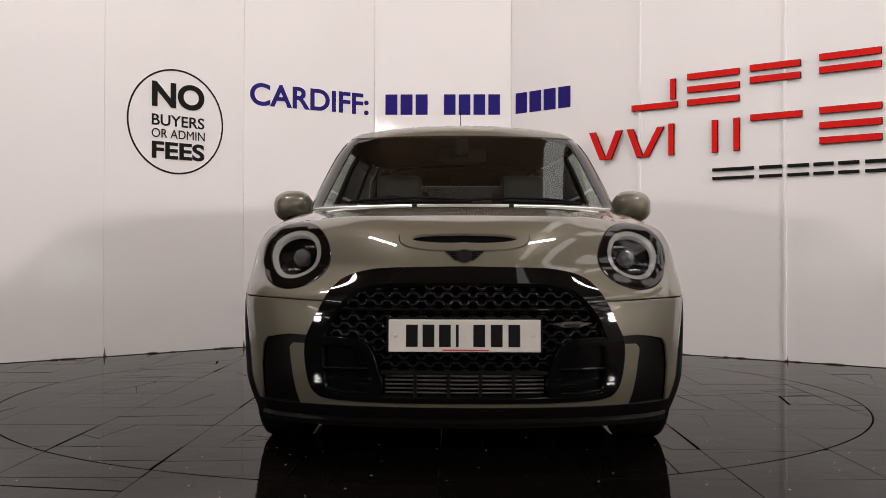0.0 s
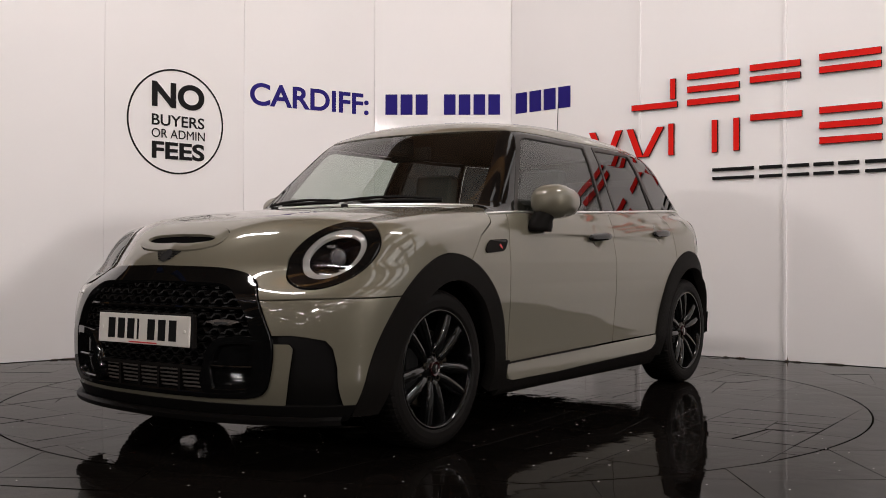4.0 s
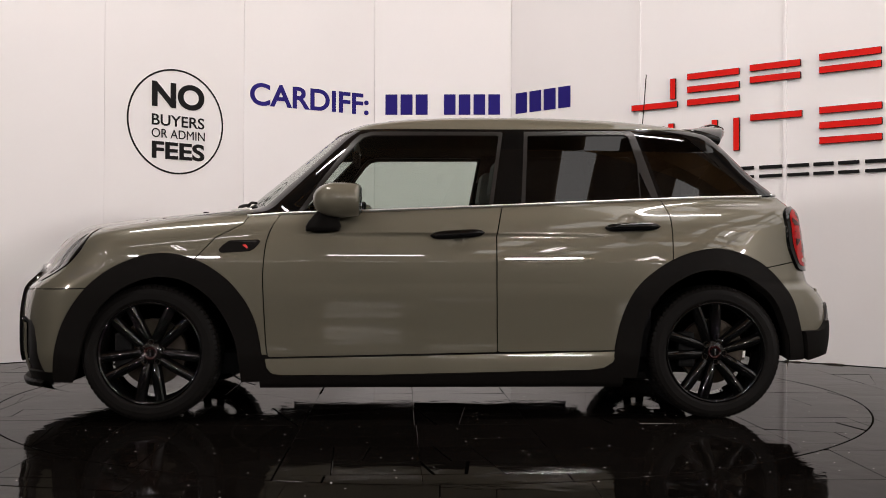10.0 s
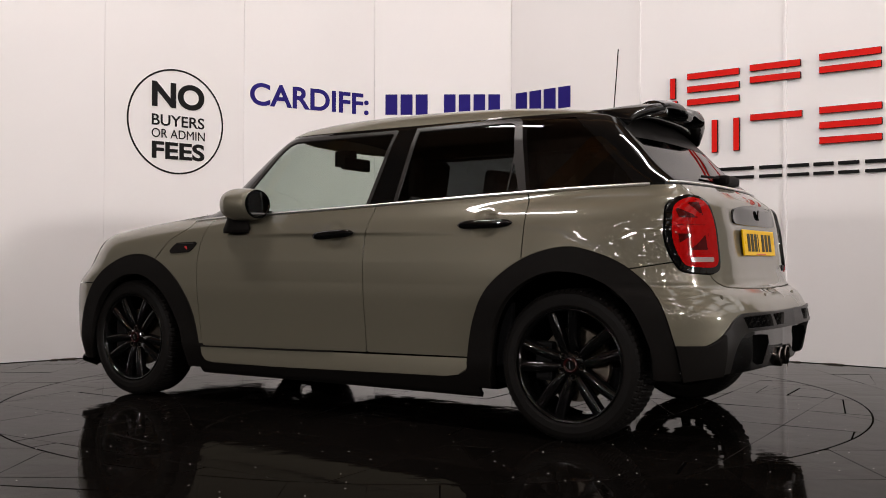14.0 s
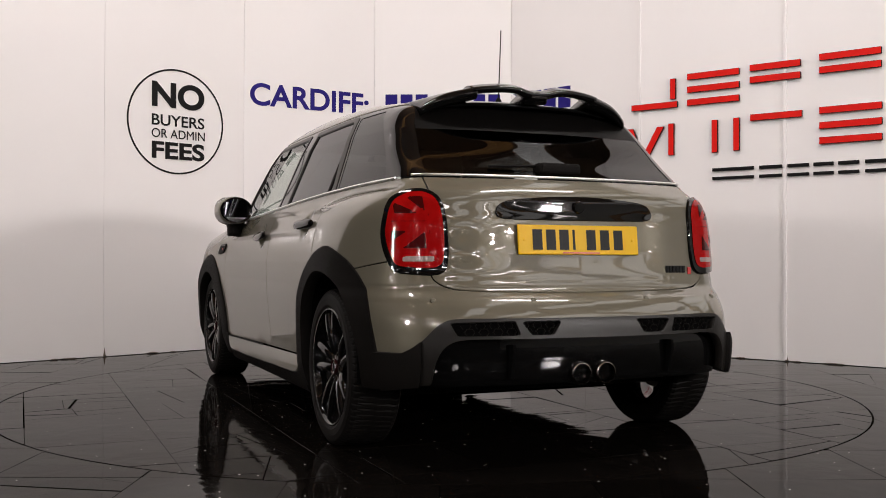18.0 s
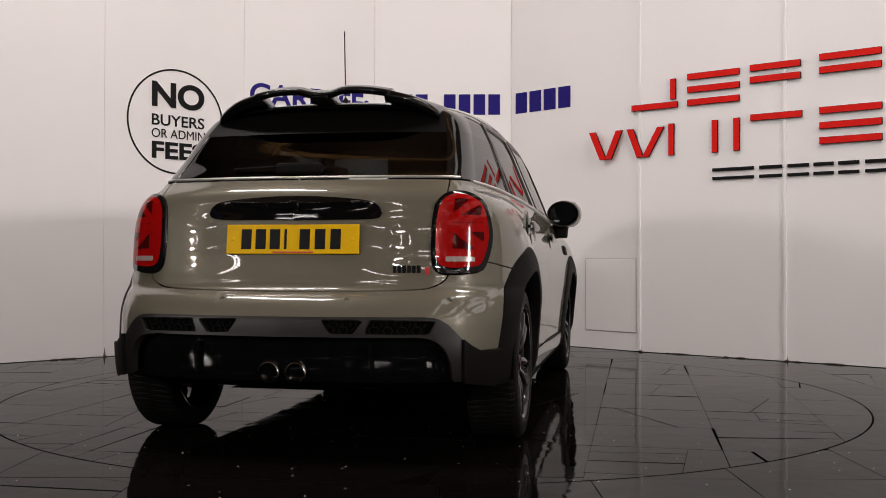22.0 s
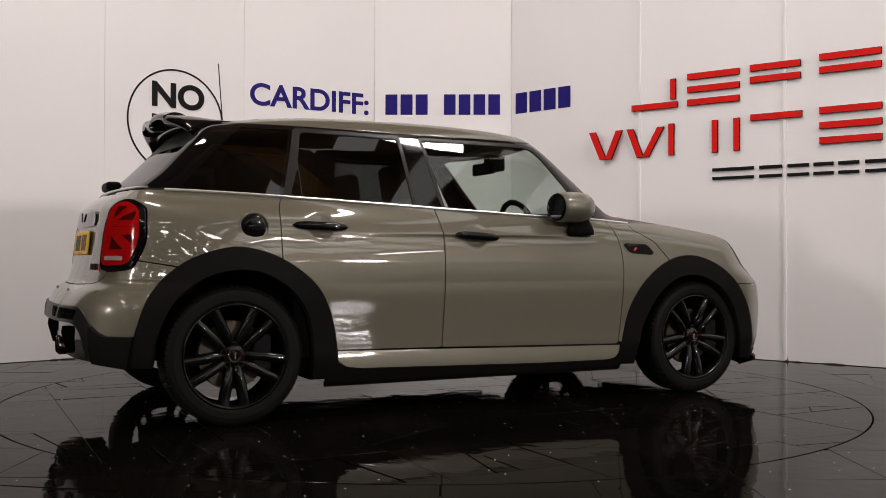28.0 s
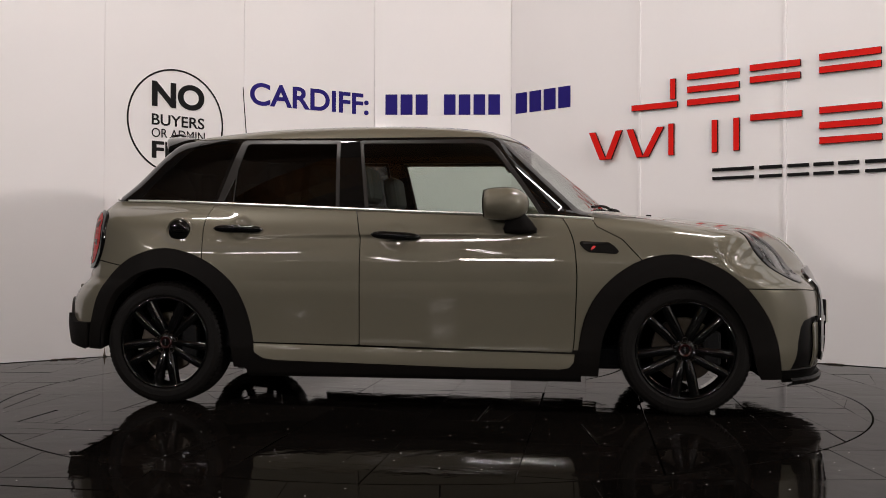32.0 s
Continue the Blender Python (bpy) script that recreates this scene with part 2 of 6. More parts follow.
M_REVEAL = material("dull_panel_edge", (0.40, 0.37, 0.34), 0.7, noise_scale=30)
M_GRIME = material("brown_grime", (0.14, 0.10, 0.07), 0.8, noise_scale=40, amount=0.5)

WALL_TOP = 5.4
# joints of the folded white screen wall, from one end to the other
WALL = [(-9.5, 1.6), (-6.6, 3.9), (-4.25, 5.75), (-3.40, 6.50), (-2.52, 7.284), (-1.648, 8.098), (-0.615, 8.75), (0.605, 8.72), (1.562, 7.789), (2.471, 7.082), (3.41, 6.33),
        (4.3, 5.6), (6.6, 3.7), (9.5, 1.3)]


def facet(i, s, z, lift=0.0):
    """A pose on wall facet i at s metres from its first joint: x along the wall, y into it."""
    a, b = Vector((*WALL[i], 0)), Vector((*WALL[i + 1], 0))
    d = (b - a).normalized()
    out = Vector((-d.y, d.x, 0))
    p = a + d * s - out * lift + Vector((0, 0, z))
    return Matrix(((d.x, out.x, 0, p.x), (d.y, out.y, 0, p.y), (0, 0, 1, p.z), (0, 0, 0, 1)))


def facet_length(i):
    return (Vector(WALL[i + 1]) - Vector(WALL[i])).length


screen = empty("wall_screen")
tagged(screen, "folded white glossy panel wall around the turntable", "wall", kind="structure")
for i in range(2, len(WALL) - 3):
    bm = bmesh.new()
    g = 0.0006
    box(bm, g, facet_length(i) - g, 0, 0.05, 0.003, WALL_TOP, 0.0015, facet(i, 0, 0), 1)
    part("wall_panel", bm, M_WALL, screen)
    bm = bmesh.new()
    box(bm, -0.02, facet_length(i) + 0.02, 0.055, 0.07, 0.0, WALL_TOP, 0, facet(i, 0, 0))
    part("backing_board", bm, M_WALL, screen)
for i in (8, 9):
    bm = bmesh.new()
    box(bm, -0.012, 0.012, -0.012, 0.004, 0.012, WALL_TOP, 0.004, facet(i, 0, 0))
    part("joint_strip", bm, M_WALL, screen, "white joint cover strip")
# grime where the panels meet the floor
rnd = random.Random(4)
for i in range(3, 10):
    L = facet_length(i)
    for k in range(5):
        s0 = rnd.uniform(0.02, L - 0.15)
        w = rnd.uniform(0.03, 0.16)
        bm = bmesh.new()
        pts = [(s0, 0.004), (s0 + w, 0.004), (s0 + w * 0.8, 0.006 + rnd.uniform(0.001, 0.004)), (s0 + w * 0.4, 0.006 + rnd.uniform(0.002, 0.007)), (s0 + w * 0.1, 0.007)]
        prism(bm, pts, -0.0012, 0.001, facet(i, 0, 0))
        part("grime_patch", bm, M_GRIME, screen, "brown dirt at the wall foot")
# dark dirt in the feet of the joints
for i in (3, 4, 5, 6, 8, 9):
    for k in range(3):
        h = rnd.uniform(0.02, 0.075)
        a = rnd.uniform(-0.006, 0.004)
        bm = bmesh.new()
        prism(bm, [(a, 0.004), (a + 0.030, 0.004), (a + 0.016, 0.012), (a + 0.007, h)], -0.0014, 0.001, facet(i, 0.0, 0))
        part("grime_patch", bm, M_GRIME, screen, "brown dirt at the wall foot")
# flush access panel
bm = bmesh.new()
L = facet_length(7)
box(bm, L - 0.52, L - 0.035, -0.006, 0.004, 0.150, 0.735, 0.003, facet(7, 0, 0))
access = part("access_panel", bm, M_WALL)
bm = bmesh.new()
box(bm, L - 0.525, L - 0.030, -0.0015, 0.004, 0.145, 0.740, 0, facet(7, 0, 0))
part("reveal", bm, M_REVEAL, access)
tagged(access, "flush white access panel low on the wall", "panel", kind="structure")

# ---- signs on the wall ----


def lettering(body, cap, i, s0, z0, mat, parent, name="word", width=None, bold=0.0, lift=0.004):
    """A word with capital height cap, its left foot at s0, z0 of a facet; squeezed to a width."""
    me = text_mesh(body, 1.0, "LEFT", bold)
    xs = [v.co.x for v in me.vertices]
    zs = [v.co.z for v in me.vertices]
    k = cap / (max(zs) - min(zs))
    kx = width / (max(xs) - min(xs)) if width else k
    me.transform(Matrix.Translation((-min(xs), 0, -min(zs))))
    me.transform(Matrix.Diagonal((kx, 1, k, 1)))
    me.materials.append(mat)
    ob = new(name, me)
    ob.parent = parent
    ob.matrix_basis = facet(i, s0, z0, lift)
    return ob


def bar(i, pts, mat, parent, name="bar", thick=0.02, lift=0.018):
    """A plain flat bar on a facet, given by its corners."""
    bm = bmesh.new()
    prism(bm, pts, -thick / 2, thick / 2, facet(i, 0, 0, lift))
    bmesh.ops.bevel(bm, geom=list(bm.edges), offset=0.002, segments=1, affect="EDGES")
    ob = part(name, bm, mat, parent)
    if mat is M_SIGNRED:
        # black cut edges round the red faces
        ob.data.materials.append(M_SIGNBLACK)
        out = facet(i, 0, 0).col[1].to_3d()
        for f in ob.data.polygons:
            f.material_index = 0 if abs(f.normal.dot(out)) > 0.9 else 1
    return ob


ring_sign = empty("round_sign")
tagged(ring_sign, "round black-outlined lettering on the white wall", "sign")
bm = bmesh.new()
n = 96
m = facet(4, 0.585, 1.802, 0.003)
rows = []
for r, y in ((0.398, 0.001), (0.398, -0.001), (0.412, -0.001), (0.412, 0.001)):
    rows.append([bm.verts.new(m @ Vector((r * math.cos(2 * math.pi * k / n), y, r * math.sin(2 * math.pi * k / n)))) for k in range(n)])
for a, b in zip(rows, rows[1:]):
    for k in range(n):
        bm.faces.new((a[k], a[(k + 1) % n], b[(k + 1) % n], b[k]))
part("ring", bm, M_INK, ring_sign)
lettering("NO", 0.200, 4, 0.375, 1.905, M_INK, ring_sign, width=0.450, bold=0.035)
lettering("BUYERS", 0.088, 4, 0.375, 1.762, M_INK, ring_sign, width=0.450, bold=0.012)
lettering("OR ADMIN", 0.070, 4, 0.375, 1.668, M_INK, ring_sign, width=0.455, bold=0.0)
lettering("FEES", 0.135, 4, 0.377, 1.505, M_INK, ring_sign, width=0.450, bold=0.030)

blue_sign = empty("wall_lettering")
tagged(blue_sign, "dark blue lettering and bars on the white wall", "sign")
lettering("CARDIFF:", 0.190, 5, 0.050, 2.008, M_BLUE, blue_sign, width=1.110, bold=0.022)
# the digits of a telephone line are plain bars
for i, s0, s1, count in ((6, 0.090, 0.495, 3), (6, 0.612, 1.140, 4), (7, 0.045, 0.675, 4)):
    pitch = (s1 - s0) / count
    for k in range(count):
        a = s0 + k * pitch
        bar(i, [(a + 0.008, 2.018), (a + pitch - 0.020, 2.018), (a + pitch - 0.020, 2.200), (a + 0.008, 2.200)], M_BLUE, blue_sign, "digit_bar", 0.003, 0.004)

red_sign = empty("raised_sign")
tagged(red_sign, "raised red and black plain bars on the white wall", "sign")


def three(i, a, b, z0, z1, rows):
    h = 0.048
    for f in rows:
        z = z0 + (z1 - z0 - h) * f
        bar(i, [(a, z), (b, z), (b, z + h), (a, z + h)], M_SIGNRED, red_sign)


def upright(i, a, z0, z1, w=0.046, lean=0.0, mat=None):
    bar(i, [(a, z0), (a + w, z0), (a + w + lean, z1), (a + lean, z1)], mat or M_SIGNRED, red_sign)


three(8, -0.06, 0.33, 1.910, 2.155, (0.0,))
upright(8, 0.270, 1.975, 2.135)
three(8, 0.41, 0.82, 1.912, 2.158, (0, 0.5, 1))
three(8, 0.90, 1.27, 1.920, 2.168, (0.56, 1))
three(9, 0.25, 0.665, 1.930, 2.186, (0.56, 1))
upright(8, -0.345, 1.540, 1.770, 0.060, -0.10)
upright(8, -0.300, 1.540, 1.770, 0.060, 0.10)
upright(8, -0.015, 1.540, 1.770, 0.060, -0.09)
upright(8, 0.030, 1.540, 1.770, 0.060, 0.13)
upright(8, 0.255, 1.541, 1.788)
upright(8, 0.607, 1.540, 1.786)
upright(8, 0.775, 1.543, 1.788)
three(8, 0.904, 1.280, 1.543, 1.802, (1,))
three(9, 0.25, 0.668, 1.549, 1.810, (0, 0.5, 1))
for i, a, b in ((8, 0.608, 0.925), (8, 0.967, 1.133), (9, 0.02, 0.175), (9, 0.205, 0.345), (9, 0.375, 0.515), (9, 0.555, 0.690), (9, 0.72, 0.86)):
    bar(i, [(a, 1.398), (b, 1.398), (b, 1.422), (a, 1.422)], M_SIGNBLACK, red_sign, "black_bar", 0.014, 0.012)
    bar(i, [(a, 1.334), (b, 1.334), (b, 1.356), (a, 1.356)], M_SIGNBLACK, red_sign, "black_bar", 0.014, 0.012)

# closing walls and ceiling of the hall
bm = bmesh.new()
box(bm, -16, 16, -18, -17.8, 0, 6.5)
tagged(part("wall_back", bm, M_DIM), "plain dim hall wall behind the stage area", "wall", kind="structure")
for name, x in (("wall_left", -16), ("wall_right", 16)):
    bm = bmesh.new()
    box(bm, x - 0.1, x + 0.1, -17.8, 12, 0, 6.5)
    tagged(part(name, bm, M_DIM if x < 0 else M_PALE), "plain dim hall side wall" if x < 0 else "plain pale hall side wall", "wall", kind="structure")
bm = bmesh.new()
box(bm, -16, 16, 12, 12.2, 0, 6.5)
tagged(part("wall_end", bm, M_DIM), "plain dim hall end wall", "wall", kind="structure")
bm = bmesh.new()
box(bm, -16, 16, -18, 12.2, 6.5, 6.6)
tagged(part("ceiling", bm, M_CEIL), "brown boarded hall ceiling", "ceiling", kind="structure")

# pale rooflights along one side of the hall, between the beams
for y in (-13, -9, -5, -1, 3, 7):
    for x, w in ((2.6, 0.28), (5.0, 0.32), (8.2, 1.15), (11.0, 1.15), (13.8, 1.15)):
        bm = bmesh.new()
        box(bm, x - w, x + w, y - 1.7, y + 1.7, 6.44, 6.496, 0.01)
        tagged(part("rooflight", bm, M_ROOFLIGHT), "pale translucent rooflight panel in the ceiling", "rooflight", "hall rooflights", "structure")


def roof_beam(y):
    """A curved laminated beam across the hall."""
    bm = bmesh.new()
    rows = []
    for k in range(25):
        x = -15.8 + 31.6 * k / 24
        z = 6.35 - 1.9 * (abs(x) / 15.8) ** 2.2
        rows.append([bm.verts.new((x, y + dy, z + dz)) for dy, dz in ((-0.09, 0), (0.09, 0), (0.09, -0.45), (-0.09, -0.45))])
    for a, b in zip(rows, rows[1:]):
        for k in range(4):
            bm.faces.new((a[k], a[(k + 1) % 4], b[(k + 1) % 4], b[k]))
    bm.faces.new(rows[0])
    bm.faces.new(rows[-1][::-1])
    tagged(part("roof_beam", bm, M_BEAM), "curved brown laminated roof beam", "beam", "hall roof beams", "structure")


for y in (-15, -11, -7, -3, 1, 5, 9):
    roof_beam(y)
for x in (-7, 7):
    bm = bmesh.new()
    box(bm, x - 0.12, x + 0.12, -17, 4, 4.55, 4.85, 0.01)
    tagged(part("crane_rail", bm, M_BLUEBEAM), "blue painted steel beam under the roof", "beam", "blue hall beams", "structure")


def ceiling_light():
    top = empty("ceiling_light")
    tagged(top, "hanging twin tube light with a white housing", "ceiling light", "twin tube lights")
    bm = bmesh.new()
    box(bm, -0.11, 0.11, -0.78, 0.78, 0.0, 0.05, 0.008)
    part("housing", bm, M_HOUSING, top)
    for x in (-0.06, 0.06):
        bm = bmesh.new()
        lathe(bm, [(0.013, -0.74), (0.016, -0.73), (0.016, 0.73), (0.013, 0.74)], 10, m=Matrix.Translation((x, 0, -0.022)))
        part("tube", bm, M_TUBE, top, "glowing tube")
    for y in (-0.6, 0.6):
        bm = bmesh.new()
        tube(bm, [(0, y, 0.05), (0, y, 2.25)], 0.004, 5)
        part("hanger", bm, M_HOUSING, top)
    return top


first_light = ceiling_light()
LIGHTS = [(-2.2, -2.6, 90), (2.2, -2.6, 90), (-5.5, -1.5, 0), (5.5, -1.5, 0), (-2.6, -6, 0), (2.6, -6, 0), (-6.5, -6, 90), (6.5, -6, 90),
          (-3.0, -10.5, 0), (3.0, -10.5, 0), (0, -8, 90), (-8, -11, 0), (8, -11, 0), (0, -14, 90), (-10, -3, 0), (10, -3, 0), (-5, -8.5, 0), (5, -8.5, 0), (-1.2, -11, 0), (1.2, -11, 0),
          (-5.5, -13.5, 0), (5.5, -13.5, 0), (-2.2, -16, 90), (2.2, -16, 90), (-7.5, -16, 90), (7.5, -16, 90), (-12, -8, 0), (12, -8, 0)]
for k, (x, y, turn) in enumerate(LIGHTS):
    m = pose(x, y, 4.25, 0, 0, turn)
    if k == 0:
        first_light.matrix_basis = m
    else:
        copy_thing(first_light, m)

# ---- the car: its outer skin as one implicit form, cut into panels ----


def curve(x, pairs):
    """A smooth curve through pairs."""
    xs = np.array([p[0] for p in pairs], float)
    ys = np.array([p[1] for p in pairs], float)
    k = np.argsort(xs)
    xs, ys = xs[k], ys[k]
    h = np.diff(xs)
    d = np.diff(ys) / h
    m = np.zeros_like(xs)
    m[1:-1] = (d[:-1] * h[1:] + d[1:] * h[:-1]) / (h[1:] + h[:-1])
    m[0], m[-1] = d[0], d[-1]
    x = np.asarray(x)
    i = np.clip(np.searchsorted(xs, x) - 1, 0, len(h) - 1)
    t = (np.clip(x, xs[0], xs[-1]) - xs[i]) / h[i]
    return ((2 * t ** 3 - 3 * t ** 2 + 1) * ys[i] + (t ** 3 - 2 * t ** 2 + t) * h[i] * m[i] + (-2 * t ** 3 + 3 * t ** 2) * ys[i + 1] + (t ** 3 - t ** 2) * h[i] * m[i + 1])


def smax(a, b, k):
    h = np.clip(k - np.abs(a - b), 0, None) / k
    return np.maximum(a, b) + h * h * k * 0.25


def smin(a, b, k):
    return -smax(-a, -b, k)


SIDE_Z = [(0.10, 0.735), (0.18, 0.772), (0.24, 0.795), (0.29, 0.8085), (0.35, 0.814), (0.42, 0.820), (0.5, 0.828), (0.58, 0.835), (0.66, 0.834), (0.74, 0.826), (0.82, 0.813), (0.89, 0.796), (0.95, 0.772), (1.02, 0.735), (1.1, 0.66)]
SIDE_X = [(-2.1, 0.24), (-1.95, 0.17), (-1.8, 0.10), (-1.6, 0.04), (-1.35, -0.004), (-1.0, -0.003), (0.9, 0.0), (1.3, -0.008), (1.55, -0.008), (1.75, 0.018), (1.9, 0.075), (2.1, 0.17)]
HIP = [(-2.1, 0.11), (-1.9, 0.09), (-1.75, 0.065), (-1.6, 0.036), (-1.4, 0.006), (-1.2, 0.0), (2.2, 0.0)]
NOSE_Z = [(0.10, 1.94), (0.17, 1.985), (0.25, 2.02), (0.4, 2.035), (0.5, 2.03), (0.6, 2.008), (0.68, 1.975), (0.74, 1.94), (0.8, 1.895), (0.9, 1.80), (1.0, 1.66)]
NOSE_Y = [(0, 0), (0.2, 0.012), (0.4, 0.05), (0.55, 0.112), (0.66, 0.185), (0.75, 0.27), (0.85, 0.41)]
NOSE_Y2 = [(0, 0), (0.2, 0.012), (0.4, 0.05), (0.55, 0.105), (0.66, 0.165), (0.75, 0.225), (0.85, 0.31)]
CHEEK = [(0, 0), (0.25, 0.016), (0.4, 0.058), (0.5, 0.085), (0.6, 0.088), (0.69, 0.058), (0.77, 0.018), (0.86, 0.0), (0.95, 0.0)]
BONNET_X = [(0.5, 1.03), (0.8, 0.995), (1.0, 0.972), (1.2, 0.957), (1.4, 0.938), (1.6, 0.912), (1.72, 0.888), (1.82, 0.852), (1.9, 0.805), (2.0, 0.72), (2.1, 0.6)]
TAIL_Z = [(0.10, 1.70), (0.2, 1.88), (0.27, 1.945), (0.36, 1.970), (0.45, 1.970), (0.54, 1.952), (0.59, 1.916), (0.625, 1.868), (0.66, 1.854), (0.75, 1.838), (0.9, 1.816), (0.98, 1.790), (1.03, 1.752), (1.1, 1.67), (1.2, 1.55)]
TAIL_Y = [(0, 0), (0.3, 0.012), (0.45, 0.035), (0.58, 0.08), (0.67, 0.15), (0.74, 0.25), (0.85, 0.5)]
TAIL_Y2 = [(0, 0), (0.3, 0.008), (0.45, 0.024), (0.58, 0.058), (0.67, 0.112), (0.74, 0.195), (0.85, 0.44)]
ROOF_X = [(0.7, 1.30), (0.45, 1.392), (0.3, 1.422), (0.15, 1.44), (0, 1.449), (-0.3, 1.456), (-0.6, 1.453), (-0.9, 1.441), (-1.2, 1.410), (-1.35, 1.386), (-1.5, 1.355)]
GLASS_X = [(-1.8, 0.15), (-1.6, 0.11), (-1.3, 0.06), (-1.0, 0.028), (-0.6, 0.006), (-0.2, 0.0), (0.3, 0.004), (0.6, 0.02), (0.9, 0.055), (1.1, 0.09)]
HATCH_Z = [(0.95, -1.80), (1.03, -1.735), (1.06, -1.70), (1.12, -1.625), (1.218, -1.525), (1.34, -1.405), (1.45, -1.30)]


def belt(x):
    return curve(x, [(0.9, 0.925), (0.66, 0.941), (0.32, 0.952), (-0.06, 0.968), (-0.63, 0.995), (-1.0, 1.013), (-1.27, 1.026), (-1.5, 1.034), (-1.8, 1.04)])


def skin(p):
    """Below nought inside the car's outer skin."""
    x, y, z = p[..., 0], np.abs(p[..., 1]), p[..., 2]
    deep = np.clip((0.72 - z) / 0.10, 0, 1)
    side = y - (curve(z, SIDE_Z) - curve(x, SIDE_X) + 0.6 * deep * curve(x, HIP))
    high = np.clip((z - 0.58) / 0.14, 0, 1)
    high = high * high * (3 - 2 * high)
    nose = x - (curve(z, NOSE_Z) - (curve(y, NOSE_Y) * 0.98 * high + curve(y, NOSE_Y2) * 0.94 * (1 - high)) - high * curve(y, CHEEK))
    gate = np.clip((z - 0.58) / 0.06, 0, 1)
    tail = -x - (curve(z, TAIL_Z) - curve(y, TAIL_Y) * (1 - 0.12 * deep) * (1 - gate) - curve(y, TAIL_Y2) * gate)
    # plate recess in the tailgate and finger dents behind the door handles
    tail = tail + 0.014 / ((1 + np.exp((y - 0.33) / 0.026)) * (1 + np.exp((0.72 - z) / 0.026)) * (1 + np.exp((z - 0.955) / 0.018))) * (x < -1.5)
    for hx, hz in ((-0.095, 0.846), (-0.893, 0.880)):
        side = side + 0.020 * np.exp(-(((x - hx) ** 2 + (z - hz) ** 2) / 0.0024) ** 2)
    top = z - (curve(x, BONNET_X) - 0.03 * (y / 0.7) ** 2.5 - 0.022 * np.clip((x - 1.0) / 0.5, 0, 1) * np.clip((y - 0.3) / 0.3, 0, 1) ** 2)
    low = 0.15 - z + 0.0 * x
    f1 = smax(nose * 0.9, top, 0.06)
    f1 = smax(f1, side, 0.11)
    f1 = smax(f1, tail * 0.95, 0.07)
    f1 = smax(f1, low, 0.03)
    gside = (y - (0.752 - 0.40 * (z - 1.0) - 0.12 * np.clip(z - 1.25, 0, None) ** 1 - curve(x, GLASS_X))) * 0.92
    screen_ = (x - (0.985 - 1.22 * (z - 0.965) - 0.42 * y * y)) * 0.62
    roof = z - (curve(x, ROOF_X) - 0.048 * (y / 0.55) ** 2.2)
    hatch = (curve(z, HATCH_Z) + 0.22 * y ** 2.2 - x) * 0.68
    f2 = smax(screen_, roof, 0.05)
    f2 = smax(f2, hatch, 0.03)
    f2 = smax(f2, gside, 0.07)
    f2 = smax(f2, 0.85 - z, 0.01)
    return smin(f1, f2, 0.02)


def gradient(p, e=0.002):
    g = np.empty_like(p)
    for a in range(3):
        d = np.zeros(3)
        d[a] = e
        g[:, a] = (skin(p + d) - skin(p - d)) / (2 * e)
    return g


